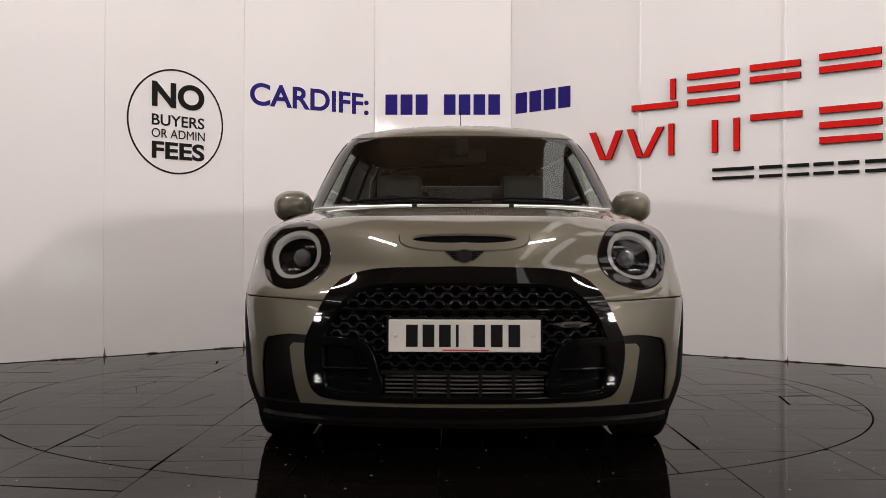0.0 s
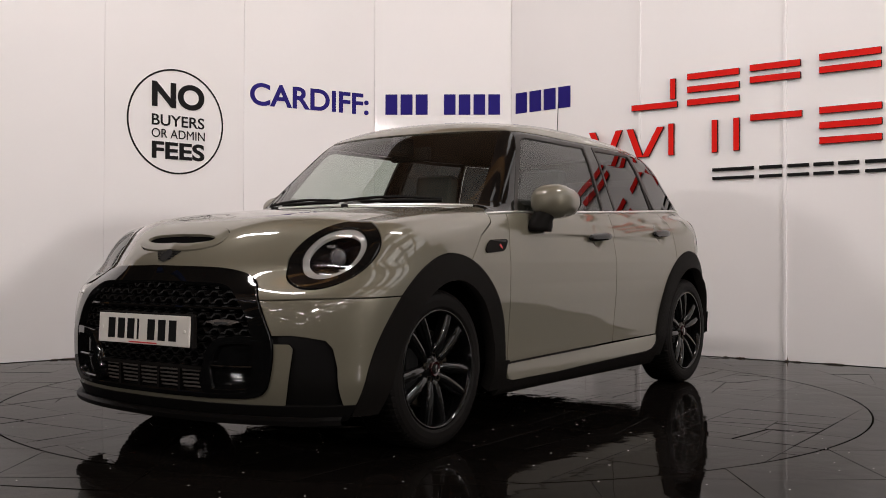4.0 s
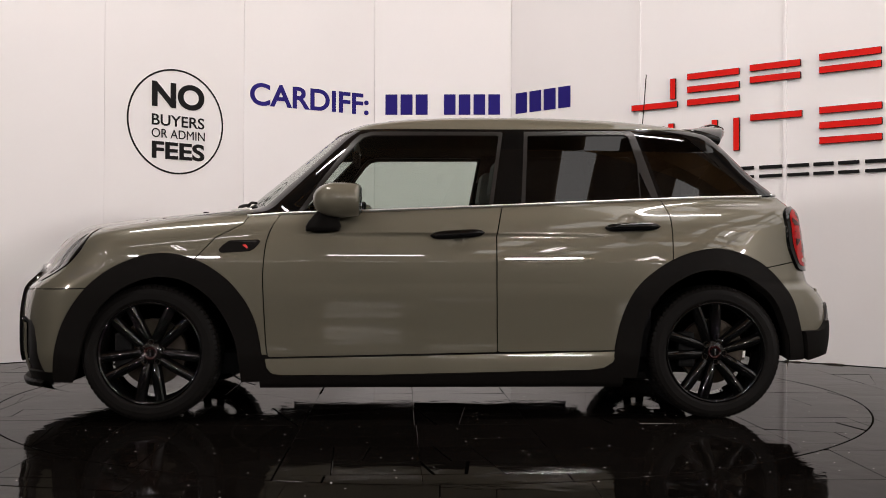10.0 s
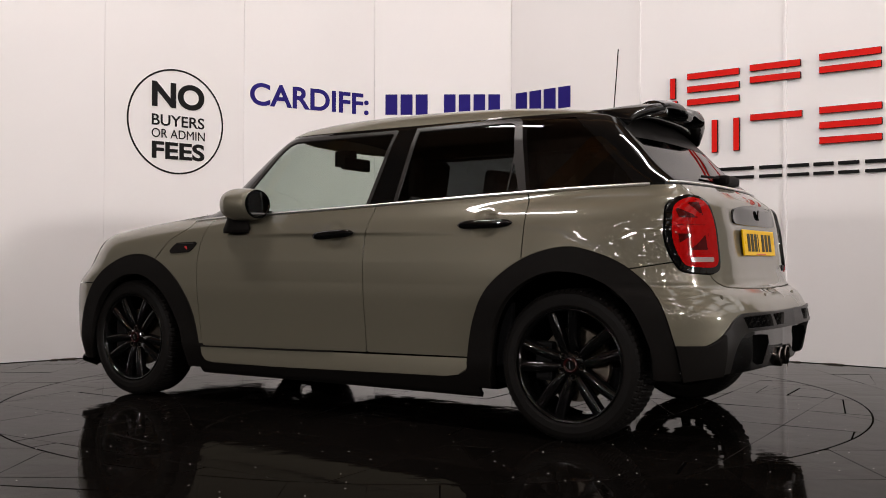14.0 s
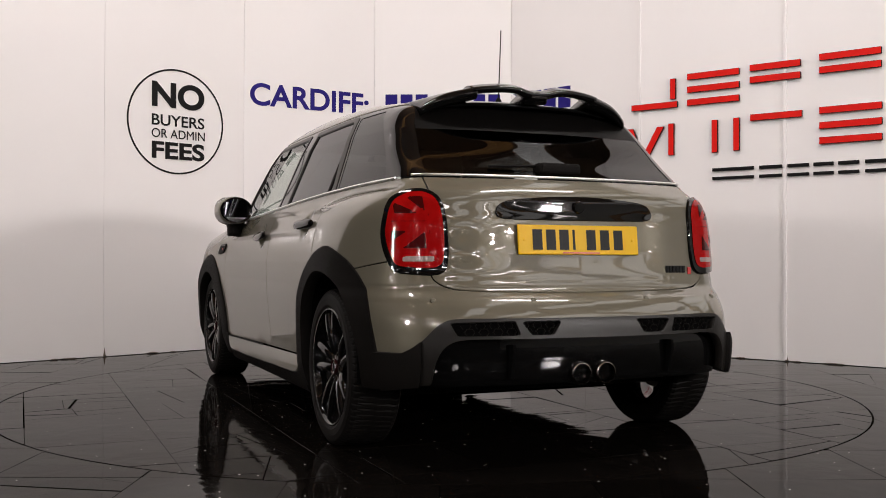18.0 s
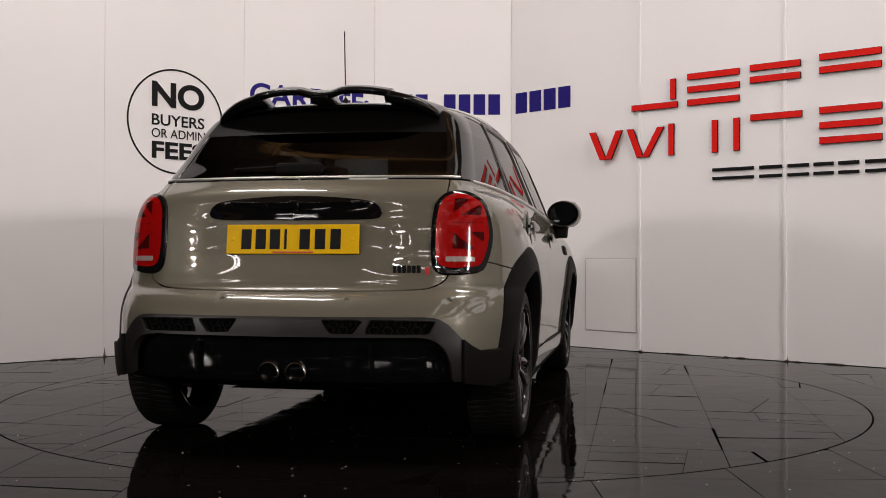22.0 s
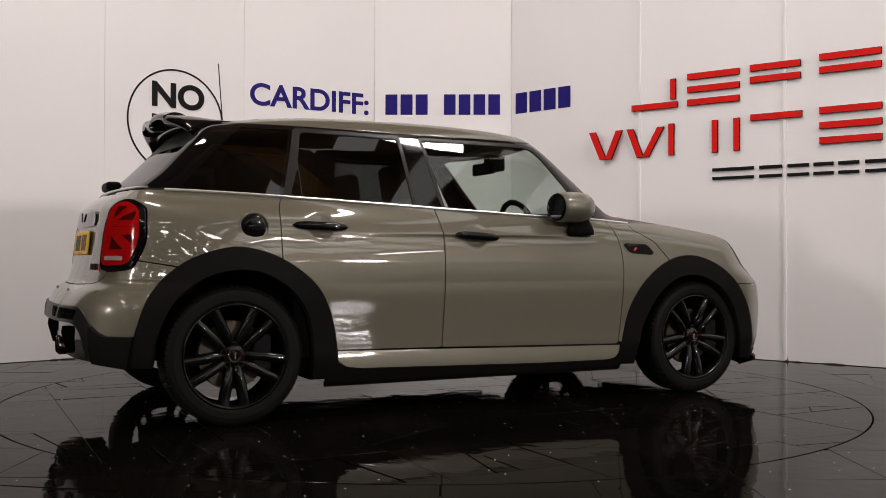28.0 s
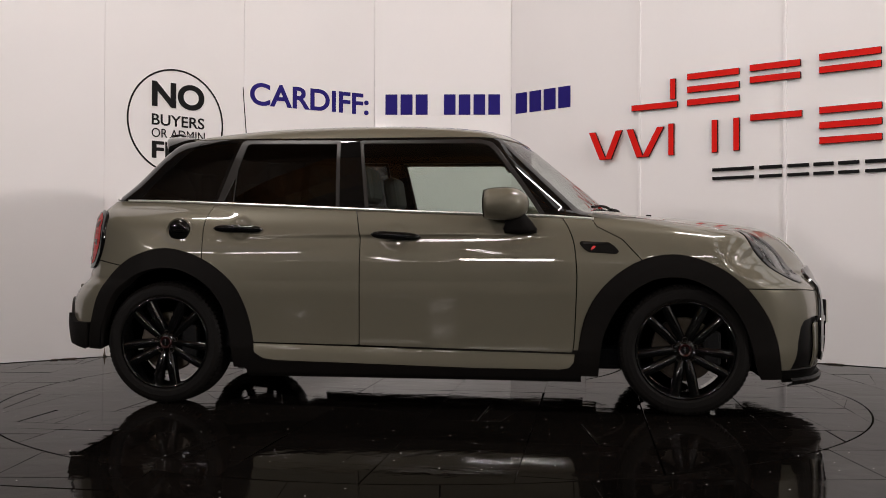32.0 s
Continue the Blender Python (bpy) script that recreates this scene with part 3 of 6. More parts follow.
def skin_mesh(step):
    """Half of the skin, y from nought, by dual meshing and Newton steps."""
    xs = np.arange(-2.1, 2.14, step)
    ys = np.arange(-0.5, 0.92 / step) * step
    zs = np.arange(0.13, 1.51, step)
    f = np.empty((len(xs), len(ys), len(zs)), np.float32)
    # a coarse look first; only cells near the surface are sampled finely
    k = 5
    cx = np.append(xs[::k], xs[-1] + k * step)
    cy = np.append(ys[::k], ys[-1] + k * step)
    cz = np.append(zs[::k], zs[-1] + k * step)
    g = skin(np.stack(np.meshgrid(cx, cy, cz, indexing="ij"), -1))
    near = np.abs(g) < k * step * 2.6
    hot = np.zeros_like(near)
    hot[:-1, :-1, :-1] = near[:-1, :-1, :-1]
    for a, b, c in ((1, 0, 0), (0, 1, 0), (0, 0, 1), (1, 1, 0), (1, 0, 1), (0, 1, 1), (1, 1, 1)):
        hot[:-1, :-1, :-1] |= near[a:near.shape[0] - 1 + a, b:near.shape[1] - 1 + b, c:near.shape[2] - 1 + c]

    def fine(v):
        v = np.repeat(np.repeat(np.repeat(v, k, 0), k, 1), k, 2)
        return v[:len(xs), :len(ys), :len(zs)]

    f[:] = fine(np.where(g < 0, -1.0, 1.0))
    w = np.argwhere(fine(hot))
    f[w[:, 0], w[:, 1], w[:, 2]] = skin(np.stack([xs[w[:, 0]], ys[w[:, 1]], zs[w[:, 2]]], -1))
    s = f < 0
    tot = sum(s[i:len(xs) - 1 + i, j:len(ys) - 1 + j, k:len(zs) - 1 + k].astype(np.int8) for i in (0, 1) for j in (0, 1) for k in (0, 1))
    act = (tot > 0) & (tot < 8)
    idx = -np.ones(act.shape, np.int64)
    cells = np.argwhere(act)
    idx[act] = np.arange(len(cells))
    acc = np.zeros((len(cells), 3))
    num = np.zeros(len(cells))
    corner = [(i, j, k) for i in (0, 1) for j in (0, 1) for k in (0, 1)]
    val = {q: f[cells[:, 0] + q[0], cells[:, 1] + q[1], cells[:, 2] + q[2]].astype(float) for q in corner}
    for q in corner:
        for a in range(3):
            if q[a] == 0:
                r = list(q)
                r[a] = 1
                u, v = val[q], val[tuple(r)]
                hit = (u < 0) != (v < 0)
                t = np.where(hit, u / np.where(hit, u - v, 1), 0)
                pt = np.tile(np.array(q, float), (len(cells), 1))
                pt[:, a] += t
                acc[hit] += pt[hit]
                num[hit] += 1
    V = (cells + acc / num[:, None]) * step + np.array([xs[0], ys[0], zs[0]])
    quads = []
    for a in range(3):
        n1 = [slice(None)] * 3
        n2 = [slice(None)] * 3
        n1[a], n2[a] = slice(0, -1), slice(1, None)
        A, B = s[tuple(n1)], s[tuple(n2)]
        e = np.argwhere(A != B)
        b, c2 = [(1, 2), (2, 0), (0, 1)][a]
        e = e[(e[:, b] > 0) & (e[:, c2] > 0) & (e[:, b] < f.shape[b] - 1) & (e[:, c2] < f.shape[c2] - 1)]
        q = []
        for db, dc in ((-1, -1), (0, -1), (0, 0), (-1, 0)):
            w = e.copy()
            w[:, b] += db
            w[:, c2] += dc
            q.append(idx[w[:, 0], w[:, 1], w[:, 2]])
        q = np.stack(q, 1)
        flip = ~A[e[:, 0], e[:, 1], e[:, 2]]
        q[flip] = q[flip][:, ::-1]
        quads.append(q)
    Q = np.concatenate(quads)
    Q = Q[(Q >= 0).all(1)]
    mid = cells[:, 1] == 0
    for _ in range(4):
        V[mid, 1] = 0
        g = gradient(V)
        V -= (skin(V) / np.maximum((g * g).sum(1), 0.05))[:, None] * g
    V[mid, 1] = 0
    g = gradient(V)
    g[mid, 1] = 0
    nrm = g / np.linalg.norm(g, axis=1)[:, None]
    F = np.concatenate([Q[:, [0, 1, 2]], Q[:, [0, 2, 3]]])
    return V, F, nrm


def clip(sheet, d):
    """The part of a sheet (verts, triangles, normals) where d is nought or less, cut cleanly along d = 0."""
    V, F, Nn = sheet
    inside = d <= 0
    cnt = inside[F].sum(1)
    keep = [F[cnt == 3]]
    newV, newN = [V], [Nn]
    base = len(V)
    edges, tris = [], []
    for want in (1, 2):
        T = F[cnt == want]
        if not len(T):
            continue
        lone = inside[T] if want == 1 else ~inside[T]
        k = lone.argmax(1)
        r = np.arange(len(T))
        a, b, c = T[r, k], T[r, (k + 1) % 3], T[r, (k + 2) % 3]
        e1, e2 = np.stack([a, b], 1), np.stack([a, c], 1)
        edges += [e1, e2]
        tris.append((want, a, b, c))
    if edges:
        E = np.sort(np.concatenate(edges), axis=1)
        U, inv = np.unique(E, axis=0, return_inverse=True)
        inv = inv.ravel()
        t = d[U[:, 0]] / (d[U[:, 0]] - d[U[:, 1]])
        newV.append(V[U[:, 0]] + t[:, None] * (V[U[:, 1]] - V[U[:, 0]]))
        n = Nn[U[:, 0]] + t[:, None] * (Nn[U[:, 1]] - Nn[U[:, 0]])
        newN.append(n / np.linalg.norm(n, axis=1)[:, None])
        o = 0
        for want, a, b, c in tris:
            m1 = base + inv[o:o + len(a)]
            m2 = base + inv[o + len(a):o + 2 * len(a)]
            o += 2 * len(a)
            if want == 1:
                keep.append(np.stack([a, m1, m2], 1))
            else:
                keep += [np.stack([m1, b, c], 1), np.stack([m1, c, m2], 1)]
    F2 = np.concatenate(keep)
    V2, N2 = np.concatenate(newV), np.concatenate(newN)
    used = np.unique(F2)
    back = np.zeros(len(V2), np.int64)
    back[used] = np.arange(len(used))
    F2 = back[F2]
    V2, N2 = V2[used], N2[used]
    ok = (F2[:, 0] != F2[:, 1]) & (F2[:, 1] != F2[:, 2]) & (F2[:, 0] != F2[:, 2])
    return V2, F2[ok], N2


def mirrored(sheet):
    V, F, Nn = sheet
    s = np.array([1, -1, 1])
    return V * s, F[:, ::-1], Nn * s


def whole(sheet):
    """Both halves joined along the middle."""
    V, F, Nn = sheet
    mid = np.abs(V[:, 1]) < 1e-5
    back = np.zeros(len(V), np.int64)
    back[~mid] = len(V) + np.arange((~mid).sum())
    back[mid] = np.nonzero(mid)[0]
    s = np.array([1, -1, 1])
    return np.concatenate([V, V[~mid] * s]), np.concatenate([F, back[F][:, ::-1]]), np.concatenate([Nn, Nn[~mid] * s])


def shifted(sheet, by):
    return sheet[0] + sheet[2] * by, sheet[1], sheet[2]


def with_rim(sheet, depth):
    """Adds a turned-in edge along the sheet's border."""
    V, F, Nn = sheet
    E = np.concatenate([F[:, [0, 1]], F[:, [1, 2]], F[:, [2, 0]]])
    key = np.sort(E, axis=1)
    U, inv, cnt = np.unique(key, axis=0, return_inverse=True, return_counts=True)
    B = E[cnt[inv.ravel()] == 1]
    if not len(B):
        return sheet
    ids = np.unique(B)
    pos = np.zeros(len(V), np.int64)
    pos[ids] = np.arange(len(ids))
    d = V[B[:, 1]] - V[B[:, 0]]
    o = np.cross(d, Nn[B[:, 0]])
    acc = np.zeros((len(ids), 3))
    np.add.at(acc, pos[B[:, 0]], o)
    np.add.at(acc, pos[B[:, 1]], o)
    acc /= np.linalg.norm(acc, axis=1)[:, None] + 1e-12
    n0 = len(V)
    k = len(ids)
    rounded = acc + Nn[ids]
    rounded /= np.linalg.norm(rounded, axis=1)[:, None] + 1e-12
    V2 = np.concatenate([V, V[ids] + acc * 0.0006 - Nn[ids] * 0.0012, V[ids] - Nn[ids] * depth])
    N2 = np.concatenate([Nn, rounded, acc])
    a, b = B[:, 0], B[:, 1]
    a1, b1 = n0 + pos[a], n0 + pos[b]
    a2, b2 = a1 + k, b1 + k
    F2 = np.concatenate([F, np.stack([b, a, a1], 1), np.stack([b, a1, b1], 1), np.stack([b1, a1, a2], 1), np.stack([b1, a2, b2], 1)])
    return V2, F2, N2


def poly(u, v, pts):
    """Signed distance to a polygon in a plane; below nought inside."""
    pts = np.array(pts, float)
    lo, hi = pts.min(0) - 0.06, pts.max(0) + 0.06
    close = (u > lo[0]) & (u < hi[0]) & (v > lo[1]) & (v < hi[1])
    if not close.all():
        d = np.full(u.shape, 0.06)
        if close.any():
            d[close] = poly(u[close], v[close], pts)
        return d
    d = np.full(u.shape, 1e9)
    s = np.ones(u.shape, bool)
    for i in range(len(pts)):
        a, b = pts[i], pts[(i + 1) % len(pts)]
        e = b - a
        wx, wy = u - a[0], v - a[1]
        t = np.clip((wx * e[0] + wy * e[1]) / max(e @ e, 1e-12), 0, 1)
        d = np.minimum(d, (wx - e[0] * t) ** 2 + (wy - e[1] * t) ** 2)
        c1, c2, c3 = v >= a[1], v < b[1], e[0] * wy > e[1] * wx
        s ^= (c1 & c2 & c3) | (~c1 & ~c2 & ~c3)
    return np.sqrt(d) * np.where(s, 1, -1)


car = empty("car", pose(TABLE[0], TABLE[1], 0, 0, 0, -90.74))
tagged(car, "grey five-door hatchback with black trim on the turntable", "car")
SHIFT = Matrix.Translation((CAR_X, CAR_Y, 0))
CAR_SHIFT = np.array([CAR_X, CAR_Y, 0])


def panel(name, sheet, mat, depth=0.010, label="", parent=None):
    if depth:
        sheet = with_rim(sheet, depth)
    ob = mesh_object(name, sheet[0] + CAR_SHIFT, sheet[1], mat, parent if parent is not None else car, label, normals=sheet[2])
    return ob


SKIN = skin_mesh(0.0095)


def spline(pts, n=6, closed=False):
    """More points along a smooth line through pts."""
    p = [np.array(q, float) for q in pts]
    out = []
    m = len(p)
    for i in range(m if closed else m - 1):
        a = p[(i - 1) % m] if closed or i > 0 else 2 * p[0] - p[1]
        b, c = p[i], p[(i + 1) % m]
        d = p[(i + 2) % m] if closed or i + 2 < m else 2 * p[-1] - p[-2]
        for k in range(n):
            t = k / n
            out.append(tuple(0.5 * (2 * b + (c - a) * t + (2 * a - 5 * b + 4 * c - d) * t * t + (3 * b - a - 3 * c + d) * t ** 3)))
    if not closed:
        out.append(tuple(p[-1]))
    return out


def solved(us, vs, make, low, high, rising):
    """The skin's place along one axis over a grid of the two others, by halving."""
    U, W = np.meshgrid(us, vs, indexing="ij")
    lo, hi = np.full(U.shape, low), np.full(U.shape, high)
    for _ in range(22):
        m = (lo + hi) / 2
        inn = skin(make(U, W, m)) < 0
        if not rising:
            inn = ~inn
        lo, hi = np.where(inn, m, lo), np.where(inn, hi, m)
    return us, vs, (lo + hi) / 2


def looked_up(table, u, v):
    us, vs, val = table
    i = min(max((u - us[0]) / (us[1] - us[0]), 0), len(us) - 1.001)
    j = min(max((v - vs[0]) / (vs[1] - vs[0]), 0), len(vs) - 1.001)
    a, b = int(i), int(j)
    p, q = i - a, j - b
    return float(val[a, b] * (1 - p) * (1 - q) + val[a + 1, b] * p * (1 - q) + val[a, b + 1] * (1 - p) * q + val[a + 1, b + 1] * p * q)


T_SIDE = solved(np.linspace(-2, 2, 201), np.linspace(0.15, 1.36, 122), lambda u, v, m: np.stack([u, m, v], -1), 0.2, 1.0, True)
T_NOSE = solved(np.linspace(0, 0.85, 86), np.linspace(0.15, 0.98, 84), lambda u, v, m: np.stack([m, u, v], -1), 0.9, 2.2, True)
T_TAIL = solved(np.linspace(0, 0.8, 81), np.linspace(0.2, 1.4, 121), lambda u, v, m: np.stack([m, u, v], -1), -2.2, -1.0, False)
T_TOP = solved(np.linspace(-1.6, 1.9, 176), np.linspace(0, 0.75, 76), lambda u, v, m: np.stack([u, v, m], -1), 0.4, 1.6, True)


def side_y(x, z):
    """The skin's y at x, z, seen from the side."""
    return looked_up(T_SIDE, x, z)


def nose_x(y, z):
    return looked_up(T_NOSE, y, z)


def tail_x(y, z):
    return looked_up(T_TAIL, y, z)


def top_z(x, y):
    return looked_up(T_TOP, x, y)


def ax(sheet):
    return sheet[0][:, 0], sheet[0][:, 1], sheet[0][:, 2]


def cut(sheet, *ds):
    """Clips by several distances in turn."""
    for fn in ds:
        if len(sheet[1]) == 0:
            return sheet
        sheet = clip(sheet, fn(*ax(sheet)))
    return sheet


def inside(pts, plane, grow=0.0):
    i, j = {"xz": (0, 2), "yz": (1, 2), "yx": (1, 0)}[plane]
    return lambda *c: poly(c[i], c[j], pts) - grow


def outside(pts, plane, grow=0.0):
    i, j = {"xz": (0, 2), "yz": (1, 2), "yx": (1, 0)}[plane]
    return lambda *c: grow - poly(c[i], c[j], pts)


GAP = 0.0032
ARCH_F = spline([(1.725, 0.20), (1.695, 0.36), (1.642, 0.484), (1.545, 0.611), (1.412, 0.705), (1.25, 0.754), (1.082, 0.727), (0.929, 0.625), (0.827, 0.473), (0.785, 0.27), (0.78, 0.15)])
ARCH_F = ARCH_F + [(0.78, 0.0), (1.74, 0.0)]
WELL_F = spline([(1.64, 0.15), (1.612, 0.218), (1.563, 0.395), (1.487, 0.522), (1.386, 0.605), (1.265, 0.648), (1.132, 0.635), (1.005, 0.549), (0.915, 0.397), (0.889, 0.27), (0.88, 0.15)]) + [(0.88, 0.0), (1.64, 0.0)]
ARCH_R = spline([(-0.80, 0.15), (-0.813, 0.299), (-0.851, 0.477), (-0.927, 0.617), (-1.075, 0.727), (-1.232, 0.778), (-1.36, 0.771), (-1.513, 0.708), (-1.64, 0.581), (-1.70, 0.416), (-1.72, 0.30), (-1.73, 0.15)]) + [(-1.73, 0.0), (-0.80, 0.0)]
WELL_R = spline([(-0.92, 0.15), (-0.927, 0.274), (-0.952, 0.452), (-1.029, 0.582), (-1.156, 0.665), (-1.283, 0.685), (-1.426, 0.65), (-1.548, 0.555), (-1.618, 0.403), (-1.632, 0.276), (-1.64, 0.15)]) + [(-1.64, 0.0), (-0.92, 0.0)]
GRILLE_OUT = spline([(-0.01, 0.703), (0.254, 0.697), (0.354, 0.684), (0.415, 0.664), (0.459, 0.632), (0.499, 0.576), (0.535, 0.502), (0.556, 0.452), (0.56, 0.392), (0.548, 0.312), (0.527, 0.269), (0.483, 0.247), (0.35, 0.241), (0.152, 0.24), (-0.01, 0.241)]) + [(-0.2, 0.241), (-0.2, 0.703)]
GRILLE_IN = spline([(-0.01, 0.646), (0.252, 0.641), (0.351, 0.629), (0.411, 0.593), (0.461, 0.534), (0.487, 0.474), (0.496, 0.454), (0.5, 0.375), (0.488, 0.296), (0.461, 0.268), (0.349, 0.258), (0.152, 0.256), (-0.01, 0.256)]) + [(-0.2, 0.256), (-0.2, 0.646)]
DUCT_OUT = spline([(0.3, 0.352), (0.318, 0.41), (0.357, 0.447), (0.429, 0.458), (0.495, 0.457), (0.522, 0.413), (0.52, 0.333), (0.50, 0.272), (0.452, 0.256), (0.349, 0.254), (0.299, 0.26), (0.284, 0.303)], closed=True)
DUCT_IN = spline([(0.328, 0.351), (0.347, 0.403), (0.378, 0.428), (0.475, 0.433), (0.494, 0.411), (0.49, 0.315), (0.467, 0.278), (0.349, 0.271), (0.328, 0.284)], closed=True)
CURTAIN = [(0.555, 0.462), (0.62, 0.464), (0.668, 0.458), (0.718, 0.447), (0.735, 0.42), (0.744, 0.35), (0.740, 0.20), (0.58, 0.20), (0.600, 0.26), (0.612, 0.319), (0.626, 0.418), (0.612, 0.436), (0.555, 0.436)]
LAMP_F = spline([(0.752, 0.817), (0.770, 0.765), (0.761, 0.711), (0.737, 0.664), (0.693, 0.634), (0.636, 0.625), (0.575, 0.639), (0.521, 0.673), (0.495, 0.723), (0.503, 0.778), (0.532, 0.827), (0.574, 0.861), (0.634, 0.874), (0.702, 0.858)], closed=True)
LENS_F = spline([(0.720, 0.806), (0.737, 0.766), (0.732, 0.724), (0.711, 0.688), (0.679, 0.664), (0.637, 0.657), (0.590, 0.668), (0.550, 0.695), (0.532, 0.734), (0.535, 0.776), (0.555, 0.814), (0.588, 0.839), (0.632, 0.847), (0.681, 0.835)], closed=True)
LAMP_R = spline([(0.706, 0.705), (0.722, 0.775), (0.722, 0.85), (0.697, 0.938), (0.648, 0.975), (0.595, 0.982), (0.553, 0.962), (0.532, 0.916), (0.525, 0.811), (0.529, 0.728), (0.543, 0.690), (0.584, 0.676), (0.66, 0.680), (0.690, 0.686)], closed=True)
LENS_R = [(0.622 + (y - 0.622) * 0.85, 0.834 + (z - 0.829) * 0.875) for y, z in LAMP_R]
HATCH = [(-0.2, 0.613)] + spline([(0.0, 0.613), (0.259, 0.615), (0.468, 0.621), (0.538, 0.632), (0.578, 0.656), (0.592, 0.69)]) + [(0.58, 0.75), (0.575, 0.90), (0.572, 0.985), (0.568, 1.06), (-0.2, 1.08)]
DIFFUSER = [(-0.2, 0.521), (0.0, 0.521)] + spline([(0.52, 0.523), (0.565, 0.518), (0.603, 0.497), (0.64, 0.455), (0.668, 0.425), (0.70, 0.402)]) + [(0.9, 0.40), (0.9, 0.0), (-0.2, 0.0)]
DIFF_IN = [(-0.2, 0.452), (0.0, 0.452)] + spline([(0.50, 0.454), (0.555, 0.444), (0.592, 0.412), (0.612, 0.36), (0.620, 0.28)]) + [(0.620, 0.0), (-0.2, 0.0)]
DOOR_F = [(0.69, 1.05), (0.70, 0.95)] + spline([(0.715, 0.925), (0.740, 0.885), (0.768, 0.804), (0.78, 0.68), (0.78, 0.60), (0.77, 0.369), (0.761, 0.286)]) + [(0.2, 0.297), (-0.278, 0.307), (-0.273, 0.6), (-0.272, 0.832), (-0.290, 0.92), (-0.32, 1.05)]
DOOR_R = [(-0.32, 1.05), (-0.290, 0.92), (-0.272, 0.832), (-0.273, 0.6), (-0.278, 0.307), (-0.60, 0.312), (-1.0, 0.318), (-1.078, 0.5)] + spline([(-1.080, 0.70), (-1.082, 0.84), (-1.079, 0.93), (-1.065, 0.985), (-1.045, 1.02)]) + [(-1.03, 1.08)]
WING = [(0.72, 1.0), (0.845, 0.935), (0.876, 0.889), (0.991, 0.829), (1.086, 0.727), (1.3, 0.6), (1.0, 0.1), (0.6, 0.1), (0.6, 1.0)]
BONNET_SIDE = [(0.78, 0.985), (0.845, 0.935), (0.876, 0.889), (0.991, 0.829), (1.086, 0.727), (1.3, 0.60), (1.55, 0.598), (1.84, 0.593), (1.92, 0.586), (2.3, 0.586), (2.3, 1.3), (0.78, 1.3)]
SCOOP = [(0.235 * math.copysign(abs(math.cos(t)) ** 0.6, math.cos(t)), 1.862 + 0.055 * math.copysign(abs(math.sin(t)) ** 0.8, math.sin(t)) - 0.0 * math.cos(t)) for t in np.linspace(0, 2 * math.pi, 64, endpoint=False)]
SLOT = [(0.192 * math.copysign(abs(math.cos(t)) ** 0.7, math.cos(t)), 1.872 + 0.020 * math.sin(t)) for t in np.linspace(0, 2 * math.pi, 48, endpoint=False)]


def bent(pts):
    """Bends a plan outline round the bonnet's nose."""
    return [(y, x - 0.25 * y * y) for y, x in pts]


SCOOP, SLOT = bent(SCOOP), bent(SLOT)

FRONT = cut(SKIN, lambda x, y, z: 0.55 - x)
REAR = cut(SKIN, lambda x, y, z: x + 1.0)
SIDE = cut(SKIN, lambda x, y, z: 0.4 - y, lambda x, y, z: z - 1.06)
GREEN = cut(SKIN, lambda x, y, z: 0.90 - z)
LOW = cut(SKIN, lambda x, y, z: z - 0.75)


def cowl(x, y, z):
    return 1.035 - 0.40 * y * y - x


def below_belt(x, y, z):
    return z - belt(x) + 0.004


def both(name, sheet, mat, depth=0.010, label=""):
    """A panel on each side of the car."""
    a = panel(name, sheet, mat, depth, label)
    b = panel(name, mirrored(sheet), mat, depth, label)
    return a, b


# front
bonnet = cut(FRONT, cowl, inside(BONNET_SIDE, "xz", -GAP), outside(ARCH_F, "xz", GAP), outside(GRILLE_OUT, "yz", GAP), outside(LAMP_F, "yz", GAP))
bonnet = cut(bonnet, outside(SCOOP, "yx", 0.002))
panel("bonnet", whole(bonnet), M_PAINT, label="grey clamshell bonnet")
scoop = cut(FRONT, lambda x, y, z: 0.7 - z, inside(SCOOP, "yx", -0.002), outside(SLOT, "yx", 0.0))
panel("bonnet_scoop", whole(shifted(scoop, 0.004)), M_PAINT, 0.02)
slot = cut(FRONT, lambda x, y, z: 0.7 - z, inside(SLOT, "yx", 0.01))
panel("scoop_opening", whole(shifted(slot, -0.008)), M_SHELL, 0, "black scoop opening")
bumper = cut(FRONT, lambda x, y, z: 1.42 - x, lambda x, y, z: 0.219 - z, outside(BONNET_SIDE, "xz", GAP), outside(ARCH_F, "xz", GAP), outside(GRILLE_OUT, "yz", GAP), outside(CURTAIN, "yz", 0.002))
panel("front_bumper", whole(bumper), M_PAINT)
lip = cut(FRONT, lambda x, y, z: 1.42 - x, lambda x, y, z: z - 0.217, outside(ARCH_F, "xz", GAP), lambda x, y, z: 0.16 - z)
panel("front_valance", whole(shifted(lip, 0.002)), M_LOWTRIM, 0.02)
curtain = cut(FRONT, lambda x, y, z: 1.42 - x, lambda x, y, z: 0.217 - z, inside(CURTAIN, "yz"), outside(ARCH_F, "xz", GAP))
both("air_curtain", shifted(curtain, -0.014), M_LOWTRIM, 0.0, "black side air intake")
fr = cut(FRONT, lambda x, y, z: 1.6 - x, inside(GRILLE_OUT, "yz", -0.002), outside(GRILLE_IN, "yz"))
panel("grille_frame", whole(shifted(fr, 0.014)), M_BLACK, 0.05, "gloss black grille surround")
bk = cut(FRONT, lambda x, y, z: 1.6 - x, inside(GRILLE_IN, "yz", 0.01))
panel("grille_backing", whole(shifted(bk, -0.045)), M_SHELL, 0)
